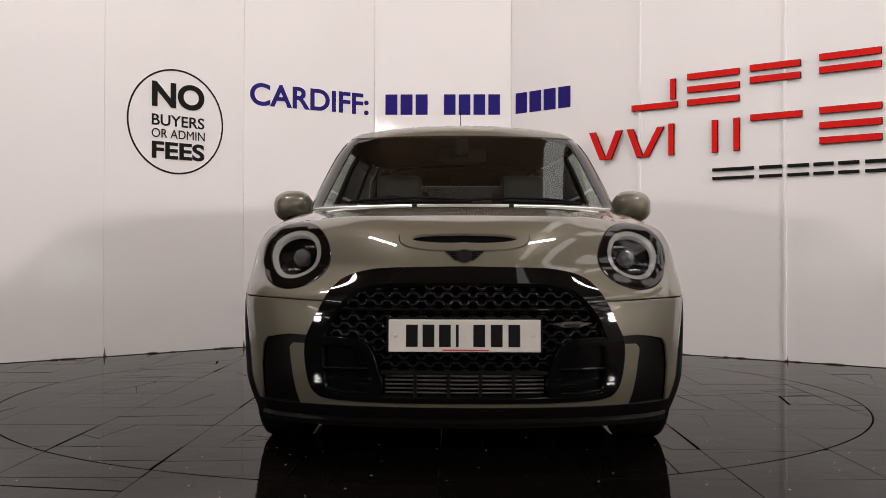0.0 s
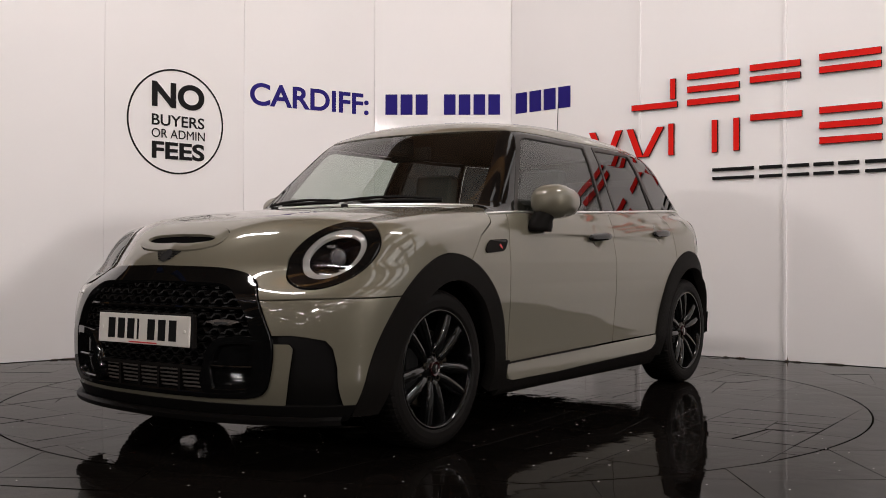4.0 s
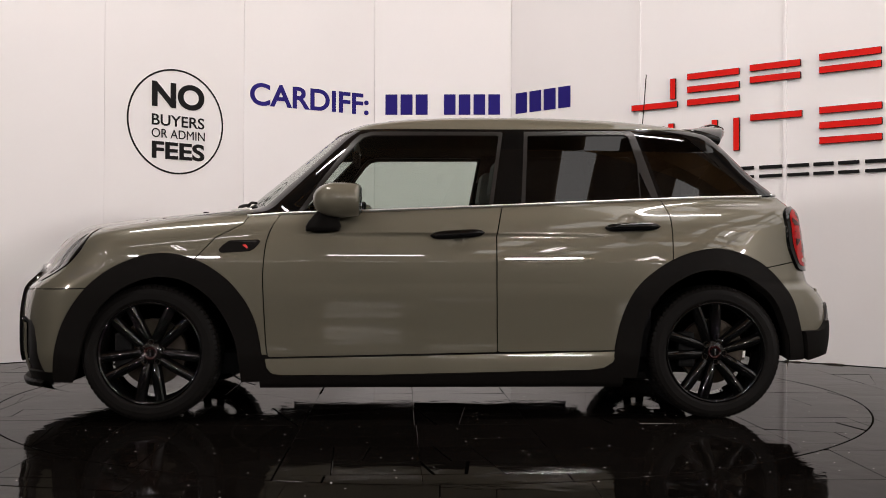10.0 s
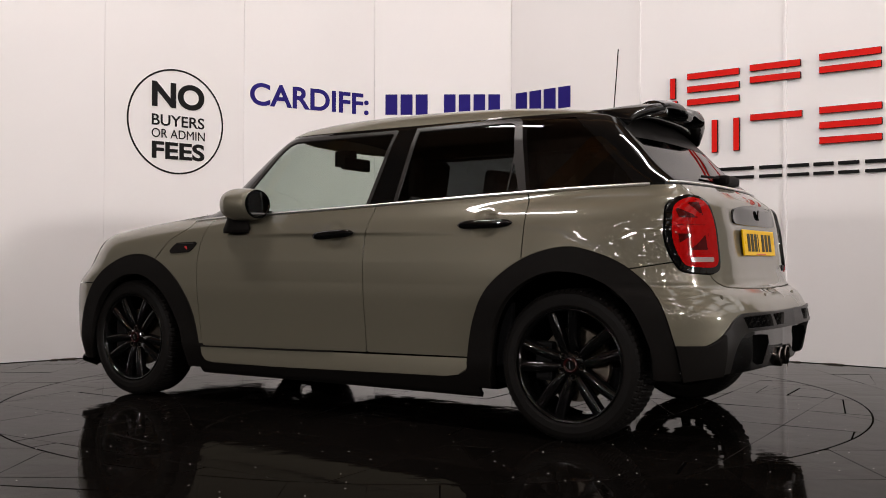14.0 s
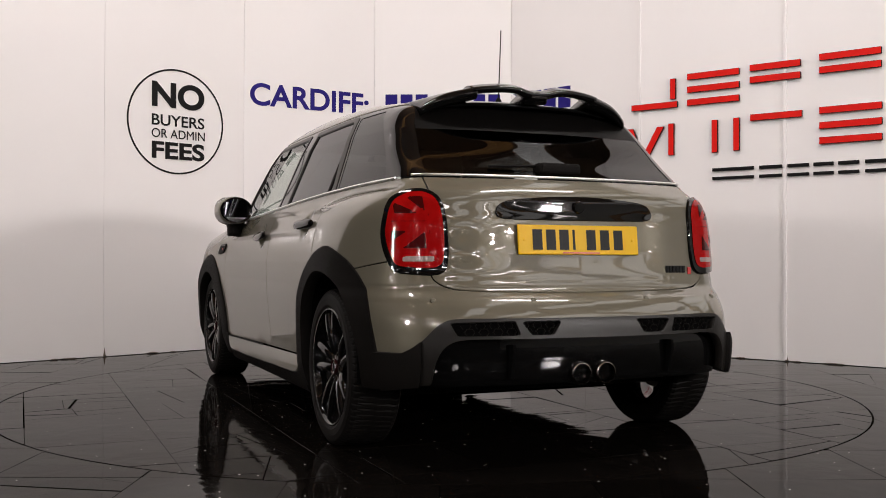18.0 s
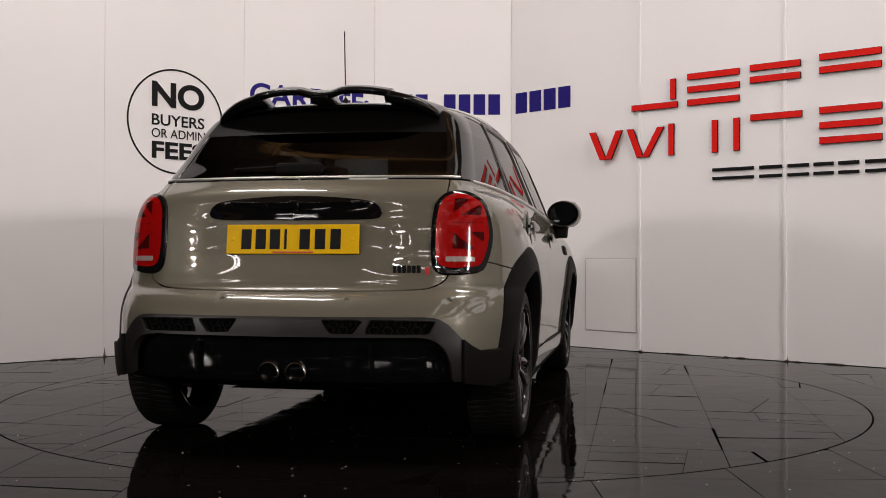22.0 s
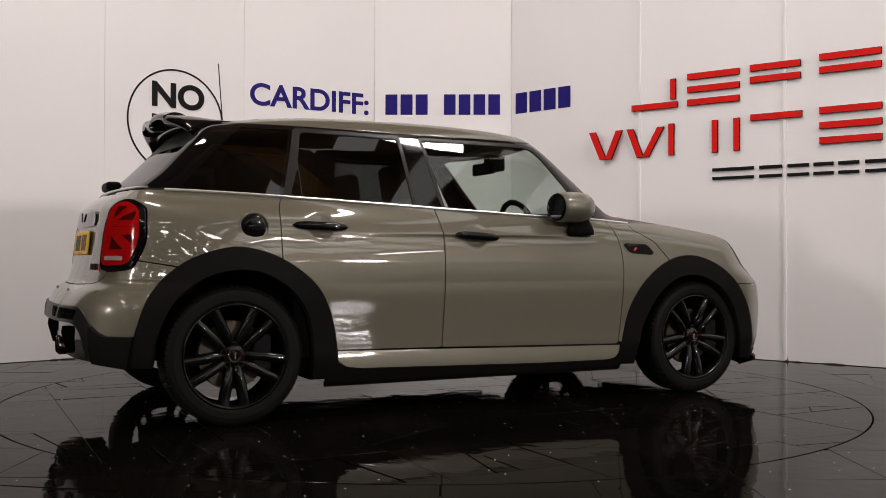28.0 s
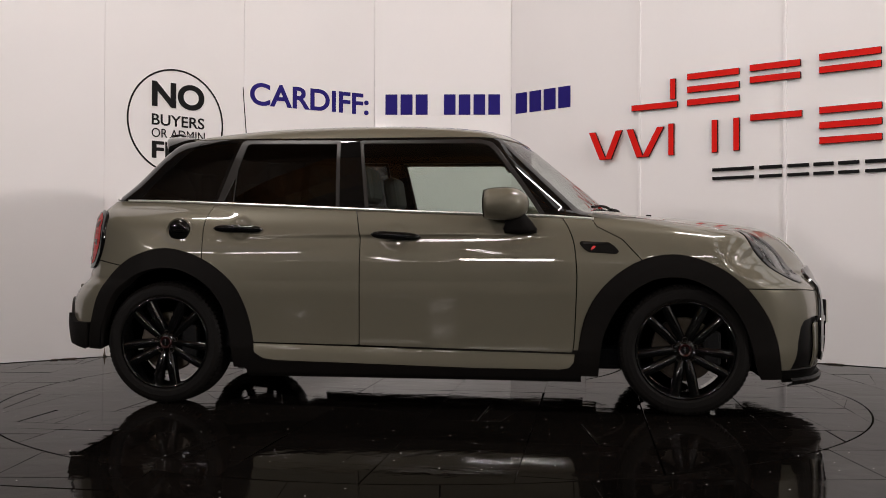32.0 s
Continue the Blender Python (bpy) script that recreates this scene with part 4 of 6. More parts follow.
dk = cut(FRONT, lambda x, y, z: 1.6 - x, inside(DUCT_OUT, "yz"), outside(DUCT_IN, "yz"))
both("brake_duct", shifted(dk, 0.012), M_BLACK, 0.05, "gloss black duct surround")
dk = cut(FRONT, lambda x, y, z: 1.6 - x, inside(DUCT_IN, "yz", 0.004))
both("duct_panel", shifted(dk, -0.012), M_BLACK, 0)

# honeycomb bars of the grille
bm = bmesh.new()
cw, ch = 0.060, 0.0265


def in_grille(y, z):
    q = np.array([abs(y)]), np.array([z])
    return poly(*q, GRILLE_IN)[0] < -0.004 and poly(*q, DUCT_OUT)[0] > 0 and z > 0.345


for row in range(0, 14):
    for col in range(-10, 11):
        cy = (col + 0.5 * (row % 2)) * cw
        cz = 0.335 + row * ch
        ring = [(cy - cw * 0.36, cz + ch * 0.0), (cy - cw * 0.20, cz + ch * 0.5), (cy + cw * 0.20, cz + ch * 0.5), (cy + cw * 0.36, cz), (cy + cw * 0.64, cz)]
        for a, b in zip(ring, ring[1:]):
            if in_grille(*a) and in_grille(*b):
                pa, pb = Vector((nose_x(abs(a[0]), a[1]) - 0.014 + CAR_X, a[0] + CAR_Y, a[1])), Vector((nose_x(abs(b[0]), b[1]) - 0.014 + CAR_X, b[0] + CAR_Y, b[1]))
                back = Vector((-0.022, 0, 0))
                up = (pb - pa).normalized().cross(Vector((1, 0, 0))) * 0.0026
                vs = [bm.verts.new(q) for q in (pa + up, pb + up, pb - up, pa - up, pa + up * 1.6 + back, pb + up * 1.6 + back, pb - up * 1.6 + back, pa - up * 1.6 + back)]
                for f in ((0, 1, 2, 3), (0, 4, 5, 1), (3, 2, 6, 7)):
                    bm.faces.new([vs[k] for k in f])
part("grille_mesh", bm, M_MESH, car, "black honeycomb grille mesh")
bm = bmesh.new()
for z in (0.556,):
    pts = [(nose_x(abs(y), z) - 0.004 + CAR_X, y + CAR_Y, z) for y in np.linspace(-0.44, 0.44, 25)]
    tube(bm, pts, 0.006, 6)
part("grille_bar", bm, M_BLACK, car)
for k in range(5):
    z = 0.270 + k * 0.0145
    bm = bmesh.new()
    tube(bm, [(nose_x(abs(y), z) - 0.022 + CAR_X, y + CAR_Y, z) for y in np.linspace(-0.275, 0.275, 13)], 0.0035, 6)
    part("radiator_slat", bm, M_SLAT, car)
bm = bmesh.new()
for y in (-0.17, -0.055, 0.055, 0.17):
    box(bm, 1.995 + CAR_X, 2.016 + CAR_X, y - 0.006 + CAR_Y, y + 0.006 + CAR_Y, 0.255, 0.345, 0.002)
box(bm, 1.99 + CAR_X, 2.014 + CAR_X, -0.29 + CAR_Y, 0.29 + CAR_Y, 0.333, 0.347, 0.003)
part("intake_divider", bm, M_PLASTIC, car)
for s in (1, -1):
    bm = bmesh.new()
    tube(bm, [(nose_x(y, 0.352) + 0.004 + CAR_X, s * y + CAR_Y, 0.352) for y in np.linspace(0.33, 0.492, 7)], 0.006, 6)
    part("duct_bar", bm, M_BLACK, car)

# splitter under the nose
bm = bmesh.new()
pts = []
for y in np.linspace(-0.74, 0.74, 41):
    pts.append((nose_x(abs(y), 0.19) + CAR_X, y + CAR_Y))
for i in range(len(pts) - 1):
    (x0, y0), (x1, y1) = pts[i], pts[i + 1]
    a = [bm.verts.new(q) for q in ((x0 - 0.10, y0, 0.165), (x0 + 0.020, y0, 0.180), (x0 + 0.032, y0, 0.168), (x0 + 0.026, y0, 0.150), (x0 - 0.10, y0, 0.128))]
    b = [bm.verts.new(q) for q in ((x1 - 0.10, y1, 0.165), (x1 + 0.020, y1, 0.180), (x1 + 0.032, y1, 0.168), (x1 + 0.026, y1, 0.150), (x1 - 0.10, y1, 0.128))]
    for k in range(4):
        bm.faces.new((a[k], a[k + 1], b[k + 1], b[k]))
bmesh.ops.remove_doubles(bm, verts=bm.verts, dist=1e-5)
part("front_splitter", bm, M_LOWTRIM, car, "black front lip")

# headlights
bz = cut(FRONT, lambda x, y, z: 1.4 - x, inside(LAMP_F, "yz", -0.001), outside(LENS_F, "yz"))
hl = both("headlight", shifted(bz, 0.004), M_BLACK, 0.02, "round headlight in a gloss black bezel")
ln = cut(FRONT, lambda x, y, z: 1.4 - x, inside(LENS_F, "yz", 0.001))
RING_O = LENS_F
RING_I = spline([(0.634 + (y - 0.634) * 0.80, 0.752 + (z - 0.752) * 0.80) for y, z in LENS_F[::6]], closed=True)
rg = cut(FRONT, lambda x, y, z: 1.4 - x, inside(RING_O, "yz", -0.003), outside(RING_I, "yz"))
bowl = cut(FRONT, lambda x, y, z: 1.4 - x, inside(LENS_F, "yz", 0.002))
M_DRL = material("light_ring", (0.38, 0.365, 0.35), 0.15, 0.0, 1.0)
M_BOWL = material("dark_reflector", (0.03, 0.03, 0.032), 0.12, 0.9)
for s, ob in ((1, hl[0]), (-1, hl[1])):
    fix = (lambda q: q) if s > 0 else mirrored
    panel("lens", fix(shifted(ln, 0.007)), M_LENS, 0, "clear domed lens", ob)
    panel("light_ring", fix(shifted(rg, -0.004)), M_DRL, 0.02, "white light ring", ob)
    c = np.array([0.626, 0.753])
    V, F, Nn = bowl
    r = np.hypot(V[:, 1] - c[0], V[:, 2] - c[1]) / 0.108
    depth = 0.012 + 0.06 * np.clip(1 - r ** 2, 0, 1)
    n0 = np.array([0.78, 0.34, 0.48])
    V2 = V - depth[:, None] * n0
    panel("reflector", fix((V2, F, Nn)), M_BOWL, 0, "dark reflector bowl", ob)
    ctr = Vector((1.681, 0.628, 0.753)) - Vector(n0) * 0.038
    bm = bmesh.new()
    bmesh.ops.create_uvsphere(bm, u_segments=20, v_segments=12, radius=0.036)
    for v in bm.verts:
        v.co = Vector((v.co.x * 0.75, v.co.y, v.co.z)) + Vector((ctr.x, s * ctr.y, ctr.z)) + Vector((CAR_X, CAR_Y, 0))
    part("projector", bm, material("projector_glass", (0.25, 0.25, 0.27), 0.05, 0.6, 1.0), ob, smooth=True)
    for dy, dz, w in ((-0.028, 0.042, 0.04), (0.032, -0.045, 0.045)):
        bm = bmesh.new()
        q = ctr + Vector((0.0, dy, dz))
        box(bm, q.x - 0.012 + CAR_X, q.x + 0.012 + CAR_X, s * q.y - w / 2 + CAR_Y, s * q.y + w / 2 + CAR_Y, q.z - 0.006, q.z + 0.006, 0.004)
        part("reflector_fin", bm, M_CHROME, ob)

# sides
wing = cut(SIDE, below_belt, inside(WING, "xz", -GAP), outside(DOOR_F, "xz", GAP), outside(ARCH_F, "xz", GAP), lambda x, y, z: 0.280 + GAP - z)
both("front_wing", wing, M_PAINT)
df = cut(SIDE, below_belt, inside(DOOR_F, "xz", -GAP), outside(ARCH_F, "xz", GAP))
doors_f = both("front_door", df, M_PAINT, label="grey front door")
dr = cut(SIDE, below_belt, inside(DOOR_R, "xz", -GAP), outside(ARCH_R, "xz", GAP))
doors_r = both("rear_door", dr, M_PAINT, label="grey rear door")
BEHIND = [(-1.078, 0.4)] + [p for p in DOOR_R if p[0] < -1.04 and p[1] > 0.6] + [(-1.0, 1.2), (-2.3, 1.2), (-2.3, 0.4)]
BUMP_LINE = [(-1.3, 0.66), (-1.565, 0.702), (-1.726, 0.730), (-2.3, 0.80), (-2.3, 0.0), (-1.3, 0.0)]
qp = cut(REAR, below_belt, inside(BEHIND, "xz", -GAP), outside(ARCH_R, "xz", GAP), outside(BUMP_LINE, "xz", GAP), outside(HATCH, "yz", GAP), outside(LAMP_R, "yz", GAP), lambda x, y, z: 0.3 - y)
both("rear_quarter_panel", qp, M_PAINT)
ht = cut(REAR, lambda x, y, z: x + 1.45, below_belt, inside(HATCH, "yz", -GAP), outside(LAMP_R, "yz", GAP))
hatch_ob = panel("tailgate", whole(ht), M_PAINT, label="grey tailgate with a recessed plate panel")
rb = cut(REAR, lambda x, y, z: x + 1.5, inside(BUMP_LINE, "xz", -GAP), outside(HATCH, "yz", GAP), outside(LAMP_R, "yz", GAP), outside(DIFFUSER, "yz", 0.002), outside(ARCH_R, "xz", GAP))
panel("rear_bumper", whole(rb), M_PAINT)
VENTS = ([(0.565, 0.510), (0.335, 0.514), (0.315, 0.464), (0.54, 0.464)], [(0.315, 0.512), (0.155, 0.514), (0.19, 0.464), (0.275, 0.464)])
df_ = cut(REAR, lambda x, y, z: x + 1.5, inside(DIFFUSER, "yz"), outside(DIFF_IN, "yz"), outside(ARCH_R, "xz", GAP), lambda x, y, z: 0.268 + 0.18 * np.clip(-1.70 - x, 0, 1) - z, outside(VENTS[0], "yz"), outside(VENTS[1], "yz"))
both("valance_corner", shifted(cut(df_, lambda x, y, z: 0.650 - y), 0.026), M_PLASTIC, 0.05, "black lower bumper corner")
panel("rear_valance", whole(shifted(cut(df_, lambda x, y, z: y - 0.648), 0.010)), M_VALANCE, 0.03, "satin dark grey rear valance")
di = cut(REAR, lambda x, y, z: x + 1.5, inside(DIFF_IN, "yz", 0.01), lambda x, y, z: 0.285 - z)
panel("diffuser", whole((di[0] + np.array([0.045, 0, 0]), di[1], di[2])), M_BLACK, 0, "gloss black rear diffuser")
SILL = [(0.775, 0.285)] + [(0.2, 0.294), (-0.278, 0.304), (-0.83, 0.315), (-0.81, 0.262), (-0.765, 0.235), (-0.70, 0.226), (0.3, 0.204), (0.70, 0.204), (0.745, 0.212), (0.768, 0.240)]
sl = cut(SIDE, inside(SILL, "xz", -GAP))
Vs, Fs, Ns = sl
both("side_skirt", (Vs + np.array([0, 1, 0]) * (0.004 + 0.016 * np.clip((0.30 - Vs[:, 2]) / 0.08, 0, 1))[:, None], Fs, (Ns + np.array([0, 0, 0.35])) / np.linalg.norm(Ns + np.array([0, 0, 0.35]), axis=1)[:, None]), M_PAINT, 0.02, "grey side skirt")
sk = cut(LOW, lambda x, y, z: 0.4 - y, lambda x, y, z: z - 0.30, lambda x, y, z: x - 0.80, lambda x, y, z: -0.86 - x, outside(SILL, "xz", 0.0), outside(DOOR_F, "xz", 0.0), outside(DOOR_R, "xz", 0.0), lambda x, y, z: 0.155 - z)
both("lower_sill", shifted(sk, 0.012), M_PLASTIC, 0.02, "black lower sill")


def flare(sheet, outline):
    d = -poly(sheet[0][:, 0], sheet[0][:, 2], outline)
    out = 0.005 + 0.012 * np.clip(d / 0.03, 0, 1) ** 0.6
    V = sheet[0] + np.array([0, 1, 0]) * out[:, None]
    return V, sheet[1], sheet[2]


fl2 = cut(cut(SKIN, lambda x, y, z: z - 0.83), lambda x, y, z: 0.42 - y, lambda x, y, z: 0.62 - x, inside(ARCH_F, "xz"), outside(WELL_F, "xz"), lambda x, y, z: 0.175 - z)
both("front_arch_trim", flare(fl2, ARCH_F), M_PLASTIC, 0.05, "matt black wheel arch trim")
fl3 = cut(cut(SKIN, lambda x, y, z: z - 0.83), lambda x, y, z: 0.42 - y, lambda x, y, z: x + 0.62, inside(ARCH_R, "xz"), outside(WELL_R, "xz"), lambda x, y, z: np.where(x < -1.3, 0.268, 0.19) - z)
both("rear_arch_trim", flare(fl3, ARCH_R), M_PLASTIC, 0.05, "matt black wheel arch trim")

# tail lamps
tb = cut(REAR, lambda x, y, z: x + 1.4, inside(LAMP_R, "yz", -0.001), outside(LENS_R, "yz"))
tl = both("tail_lamp", shifted(tb, 0.012), M_BLACK, 0.025, "red tail lamp in a black bezel")
lensr = cut(REAR, lambda x, y, z: x + 1.4, inside(LENS_R, "yz", 0.001))


def lens_point(u, v):
    """A place on the lens: u from its outer edge inwards, v upwards."""
    return 0.703 - 0.162 * u, 0.700 + 0.265 * v


# a cross and diagonals stay bright between the dark fields
DARKS = [[lens_point(*q) for q in pts] for pts in (
    ((0.34, 0.95), (0.64, 0.95), (0.66, 0.75)), ((0.12, 0.88), (0.12, 0.73), (0.52, 0.73)),
    ((0.05, 0.50), (0.32, 0.50), (0.05, 0.36)), ((0.22, 0.26), (0.64, 0.49), (0.66, 0.26)),
    ((0.72, 0.95), (0.735, 0.95), (0.735, 0.24), (0.72, 0.24)), ((0.05, 0.225), (0.95, 0.225), (0.95, 0.21), (0.05, 0.21)),
    ((0.05, 0.63), (0.70, 0.63), (0.70, 0.62), (0.05, 0.62)))]
for s, ob in ((1, tl[0]), (-1, tl[1])):
    fix = (lambda q: q) if s > 0 else mirrored
    panel("lens", fix(shifted(lensr, 0.014)), M_RED, 0, "red lens", ob)
    for pts in DARKS:
        dd = cut(REAR, lambda x, y, z: x + 1.4, inside(LENS_R, "yz", -0.006), inside(pts, "yz"))
        if len(dd[1]):
            panel("dark_segment", fix(shifted(dd, 0.0155)), M_REDDARK, 0, "", ob)
    rv = cut(REAR, lambda x, y, z: x + 1.4, inside([lens_point(*q) for q in ((0.22, 0.085), (0.80, 0.085), (0.80, 0.15), (0.22, 0.15))], "yz"))
    panel("reversing_lamp", fix(shifted(rv, 0.017)), material("clear_lamp", (0.30, 0.22, 0.20), 0.2, 0, 0.3), 0.004, "clear strip", ob)

# greenhouse
FDG = [(0.615, 0.938), (0.50, 1.105), (0.372, 1.275), (0.340, 1.304), (0.30, 1.316), (-0.302, 1.320), (-0.236, 0.94)]
FDFRAME = [(0.645, 0.925), (0.522, 1.108), (0.392, 1.284), (0.356, 1.320), (0.30, 1.334), (-0.320, 1.336), (-0.250, 0.925)]
RDG = [(-0.405, 0.94), (-0.438, 1.320), (-0.912, 1.331), (-0.928, 1.320), (-0.957, 1.19), (-0.953, 0.94)]
RDG2 = [(-0.956, 0.94), (-0.960, 1.16), (-1.040, 0.94)]
RDFRAME = [(-0.388, 0.94), (-0.423, 1.338), (-0.940, 1.350), (-0.958, 1.338), (-1.064, 0.94)]
QG = [(-1.085, 0.94), (-0.978, 1.338), (-1.195, 1.343), (-1.30, 1.25), (-1.545, 0.99)]


def above_belt(x, y, z):
    return belt(x) + 0.004 - z


def roofline(x, y, z):
    return curve(x, [(0.6, 1.346), (0.3, 1.349), (-0.5, 1.353), (-1.0, 1.362), (-1.4, 1.366)]) - z


def screen_edge(x, y, z):
    return y - np.interp(z, [0.95, 1.05, 1.2, 1.35], [0.672, 0.640, 0.590, 0.530])


def rear_edge(x, y, z):
    return y - np.interp(z, [1.03, 1.15, 1.272, 1.36], [0.555, 0.535, 0.507, 0.470])


roof = cut(GREEN, roofline, lambda x, y, z: -1.375 - x)
panel("roof", whole(shifted(roof, 0.003)), M_PAINT, 0.012, "grey roof panel")
ws = cut(GREEN, lambda x, y, z: 0.15 - x, screen_edge, lambda x, y, z: z - 1.343, lambda x, y, z: x - 1.035 + 0.40 * y * y + 0.012)
panel("windscreen", whole(shifted(ws, -0.002)), M_WSCREEN, 0, "clear windscreen")
rg_ = cut(GREEN, lambda x, y, z: x + 1.2, rear_edge, lambda x, y, z: z - 1.245, lambda x, y, z: 1.052 - z)
panel("rear_window", whole(shifted(rg_, -0.002)), M_REARGLASS, 0, "dark tinted rear window")
SIDEG = cut(GREEN, lambda x, y, z: 0.42 - y, above_belt)
g1 = both("front_door_glass", shifted(cut(SIDEG, inside(FDG, "xz", 0.003)), -0.004), M_GLASS, 0, "clear side window")
g2 = both("rear_door_glass", shifted(cut(SIDEG, inside(RDG, "xz", 0.003)), -0.004), M_TINT, 0, "dark tinted side window")
g3 = both("rear_door_quarterlight", shifted(cut(SIDEG, inside(RDG2, "xz", 0.001)), -0.004), M_TINT, 0)
g4 = both("rear_side_window", shifted(cut(SIDEG, inside(QG, "xz"), lambda x, y, z: -(x + 1.70 - 0.0 * z)), -0.002), M_TINT, 0.006, "dark tinted rear side window")
both("front_window_frame", shifted(cut(SIDEG, inside(FDFRAME, "xz"), outside(FDG, "xz")), 0.003), M_TRIM, 0.012, "dark satin window frame")
both("rear_window_frame", shifted(cut(SIDEG, inside(RDFRAME, "xz"), outside(RDG, "xz"), outside(RDG2, "xz")), 0.003), M_TRIM, 0.012, "dark satin window frame")
pil = cut(GREEN, lambda x, y, z: -roofline(x, y, z), above_belt, outside(FDFRAME, "xz"), outside(RDFRAME, "xz"), outside(QG, "xz"))
both("front_pillar", cut(pil, lambda x, y, z: 0.1 - x, lambda x, y, z: -screen_edge(x, y, z), lambda x, y, z: 0.35 - y), M_BLACK, 0.01, "gloss black front pillar")
both("door_pillar", cut(pil, lambda x, y, z: x - 0.1, lambda x, y, z: -0.66 - x, lambda x, y, z: 0.4 - y), M_BLACK, 0.01, "gloss black door pillar")
both("rear_pillar", cut(pil, lambda x, y, z: x + 0.66, lambda x, y, z: -rear_edge(x, y, z), lambda x, y, z: 0.3 - y), M_BLACK, 0, "gloss black rear pillar")
panel("windscreen_header", whole(cut(GREEN, lambda x, y, z: 0.15 - x, screen_edge, lambda x, y, z: 1.343 - z, lambda x, y, z: -roofline(x, y, z))), M_BLACK, 0)
panel("cowl", whole(shifted(cut(FRONT, lambda x, y, z: 0.55 - x, lambda x, y, z: -cowl(x, y, z) - 0.003, lambda x, y, z: x - 1.06, lambda x, y, z: -(x - 1.035 + 0.40 * y * y + 0.012), lambda x, y, z: y - 0.72), -0.003)), M_PLASTIC, 0)
# black glass border, drawn deeper to paint in the spoiler underside's dark reflection
panel("rear_frit_reflection", whole(shifted(cut(GREEN, lambda x, y, z: x + 1.2, rear_edge, lambda x, y, z: 1.245 - z), -0.001)), M_LOWTRIM, 0)
panel("rear_window_base", whole(shifted(cut(GREEN, lambda x, y, z: x + 1.2, rear_edge, lambda x, y, z: z - 1.052, above_belt), 0.0)), M_BLACK, 0)

# dark inner shell behind the gaps, open at the windows and wheel wells
shell = cut(SKIN, lambda x, y, z: z - belt(x) + 0.03, lambda x, y, z: 0.0 - np.maximum(poly(x, z, WELL_F), 0.45 - y), lambda x, y, z: 0.0 - np.maximum(poly(x, z, WELL_R), 0.45 - y),
            lambda x, y, z: np.where(x < -1.35, 0.30, 0.0) - z, lambda x, y, z: 0.0 - np.maximum(poly(y, z, DIFF_IN), x + 1.35), lambda x, y, z: 0.0 - np.maximum(poly(y, z, LAMP_F), 1.3 - x),
            lambda x, y, z: 0.0 - np.maximum(poly(y, z, GRILLE_IN), 1.3 - x))
panel("inner_shell", whole(shifted(shell, -0.028)), M_SHELL, 0)
lin = cut(GREEN, lambda x, y, z: roofline(x, y, z) - 0.0, lambda x, y, z: -1.30 - x, lambda x, y, z: x - 0.40)
panel("roof_lining", whole(shifted(lin, -0.02)), M_SEAT, 0)


# wheel wells
for sx, wl in ((1.2835, WELL_F), (-1.2835, WELL_R)):
    for s in (1, -1):
        bm = bmesh.new()
        pts = [p for p in wl if p[1] > 0.27]
        rows = []
        for y in (0.45, 0.81):
            rows.append([bm.verts.new((x + CAR_X, s * y + CAR_Y, z + 0.004)) for x, z in pts])
        for i in range(len(pts) - 1):
            bm.faces.new((rows[0][i], rows[0][i + 1], rows[1][i + 1], rows[1][i]))
        bm.faces.new(rows[0])
        part("wheel_well", bm, M_SHELL, car)

# ---- wheels ----


def wheel_parts(s):
    """Meshes of one wheel in its own space, outside towards +y * s."""
    out = {}
    bm = bmesh.new()
    w = 0.1025
    prof = [(0.230, 0.085), (0.233, 0.098), (0.243, 0.103), (0.268, 0.1035), (0.287, 0.099), (0.300, 0.090), (0.3065, 0.076), (0.308, 0.05), (0.3085, 0.0), (0.308, -0.05), (0.3065, -0.076), (0.300, -0.090),
            (0.287, -0.099), (0.240, -0.103), (0.222, -0.09)]
    lathe(bm, [(r, h * s) for r, h in prof], 300)
    # shoulder blocks of the tread, and raised rings on the side wall
    bm.verts.ensure_lookup_table()
    for i, v in enumerate(bm.verts):
        ringno, seg = divmod(i, 300)
        shift = (0, 0, 0, 0, 0, 0, 0, 1, 0, 3, 2, 2)[min(ringno, 11)]
        if ringno in (5, 6, 7, 9, 10, 11) and (seg + shift) % 4 == 0:
            k = 1 - 0.0036 / 0.3
            v.co.x, v.co.z = v.co.x * k, v.co.z * k
    out["tyre"] = bm
    bm = bmesh.new()
    lathe(bm, [(r, h * s) for r, h in [(0.232, 0.094), (0.228, 0.100), (0.222, 0.098), (0.218, 0.082), (0.210, 0.05), (0.206, 0.0), (0.206, -0.09), (0.228, -0.095)]], 72)
    out["rim"] = bm
    bm = bmesh.new()
    lathe(bm, [(r, h * s) for r, h in [(0.0, 0.030), (0.148, 0.030), (0.152, 0.024), (0.152, 0.006), (0.148, 0.0), (0, 0.0)]], 48)
    out["disc"] = bm
    return out


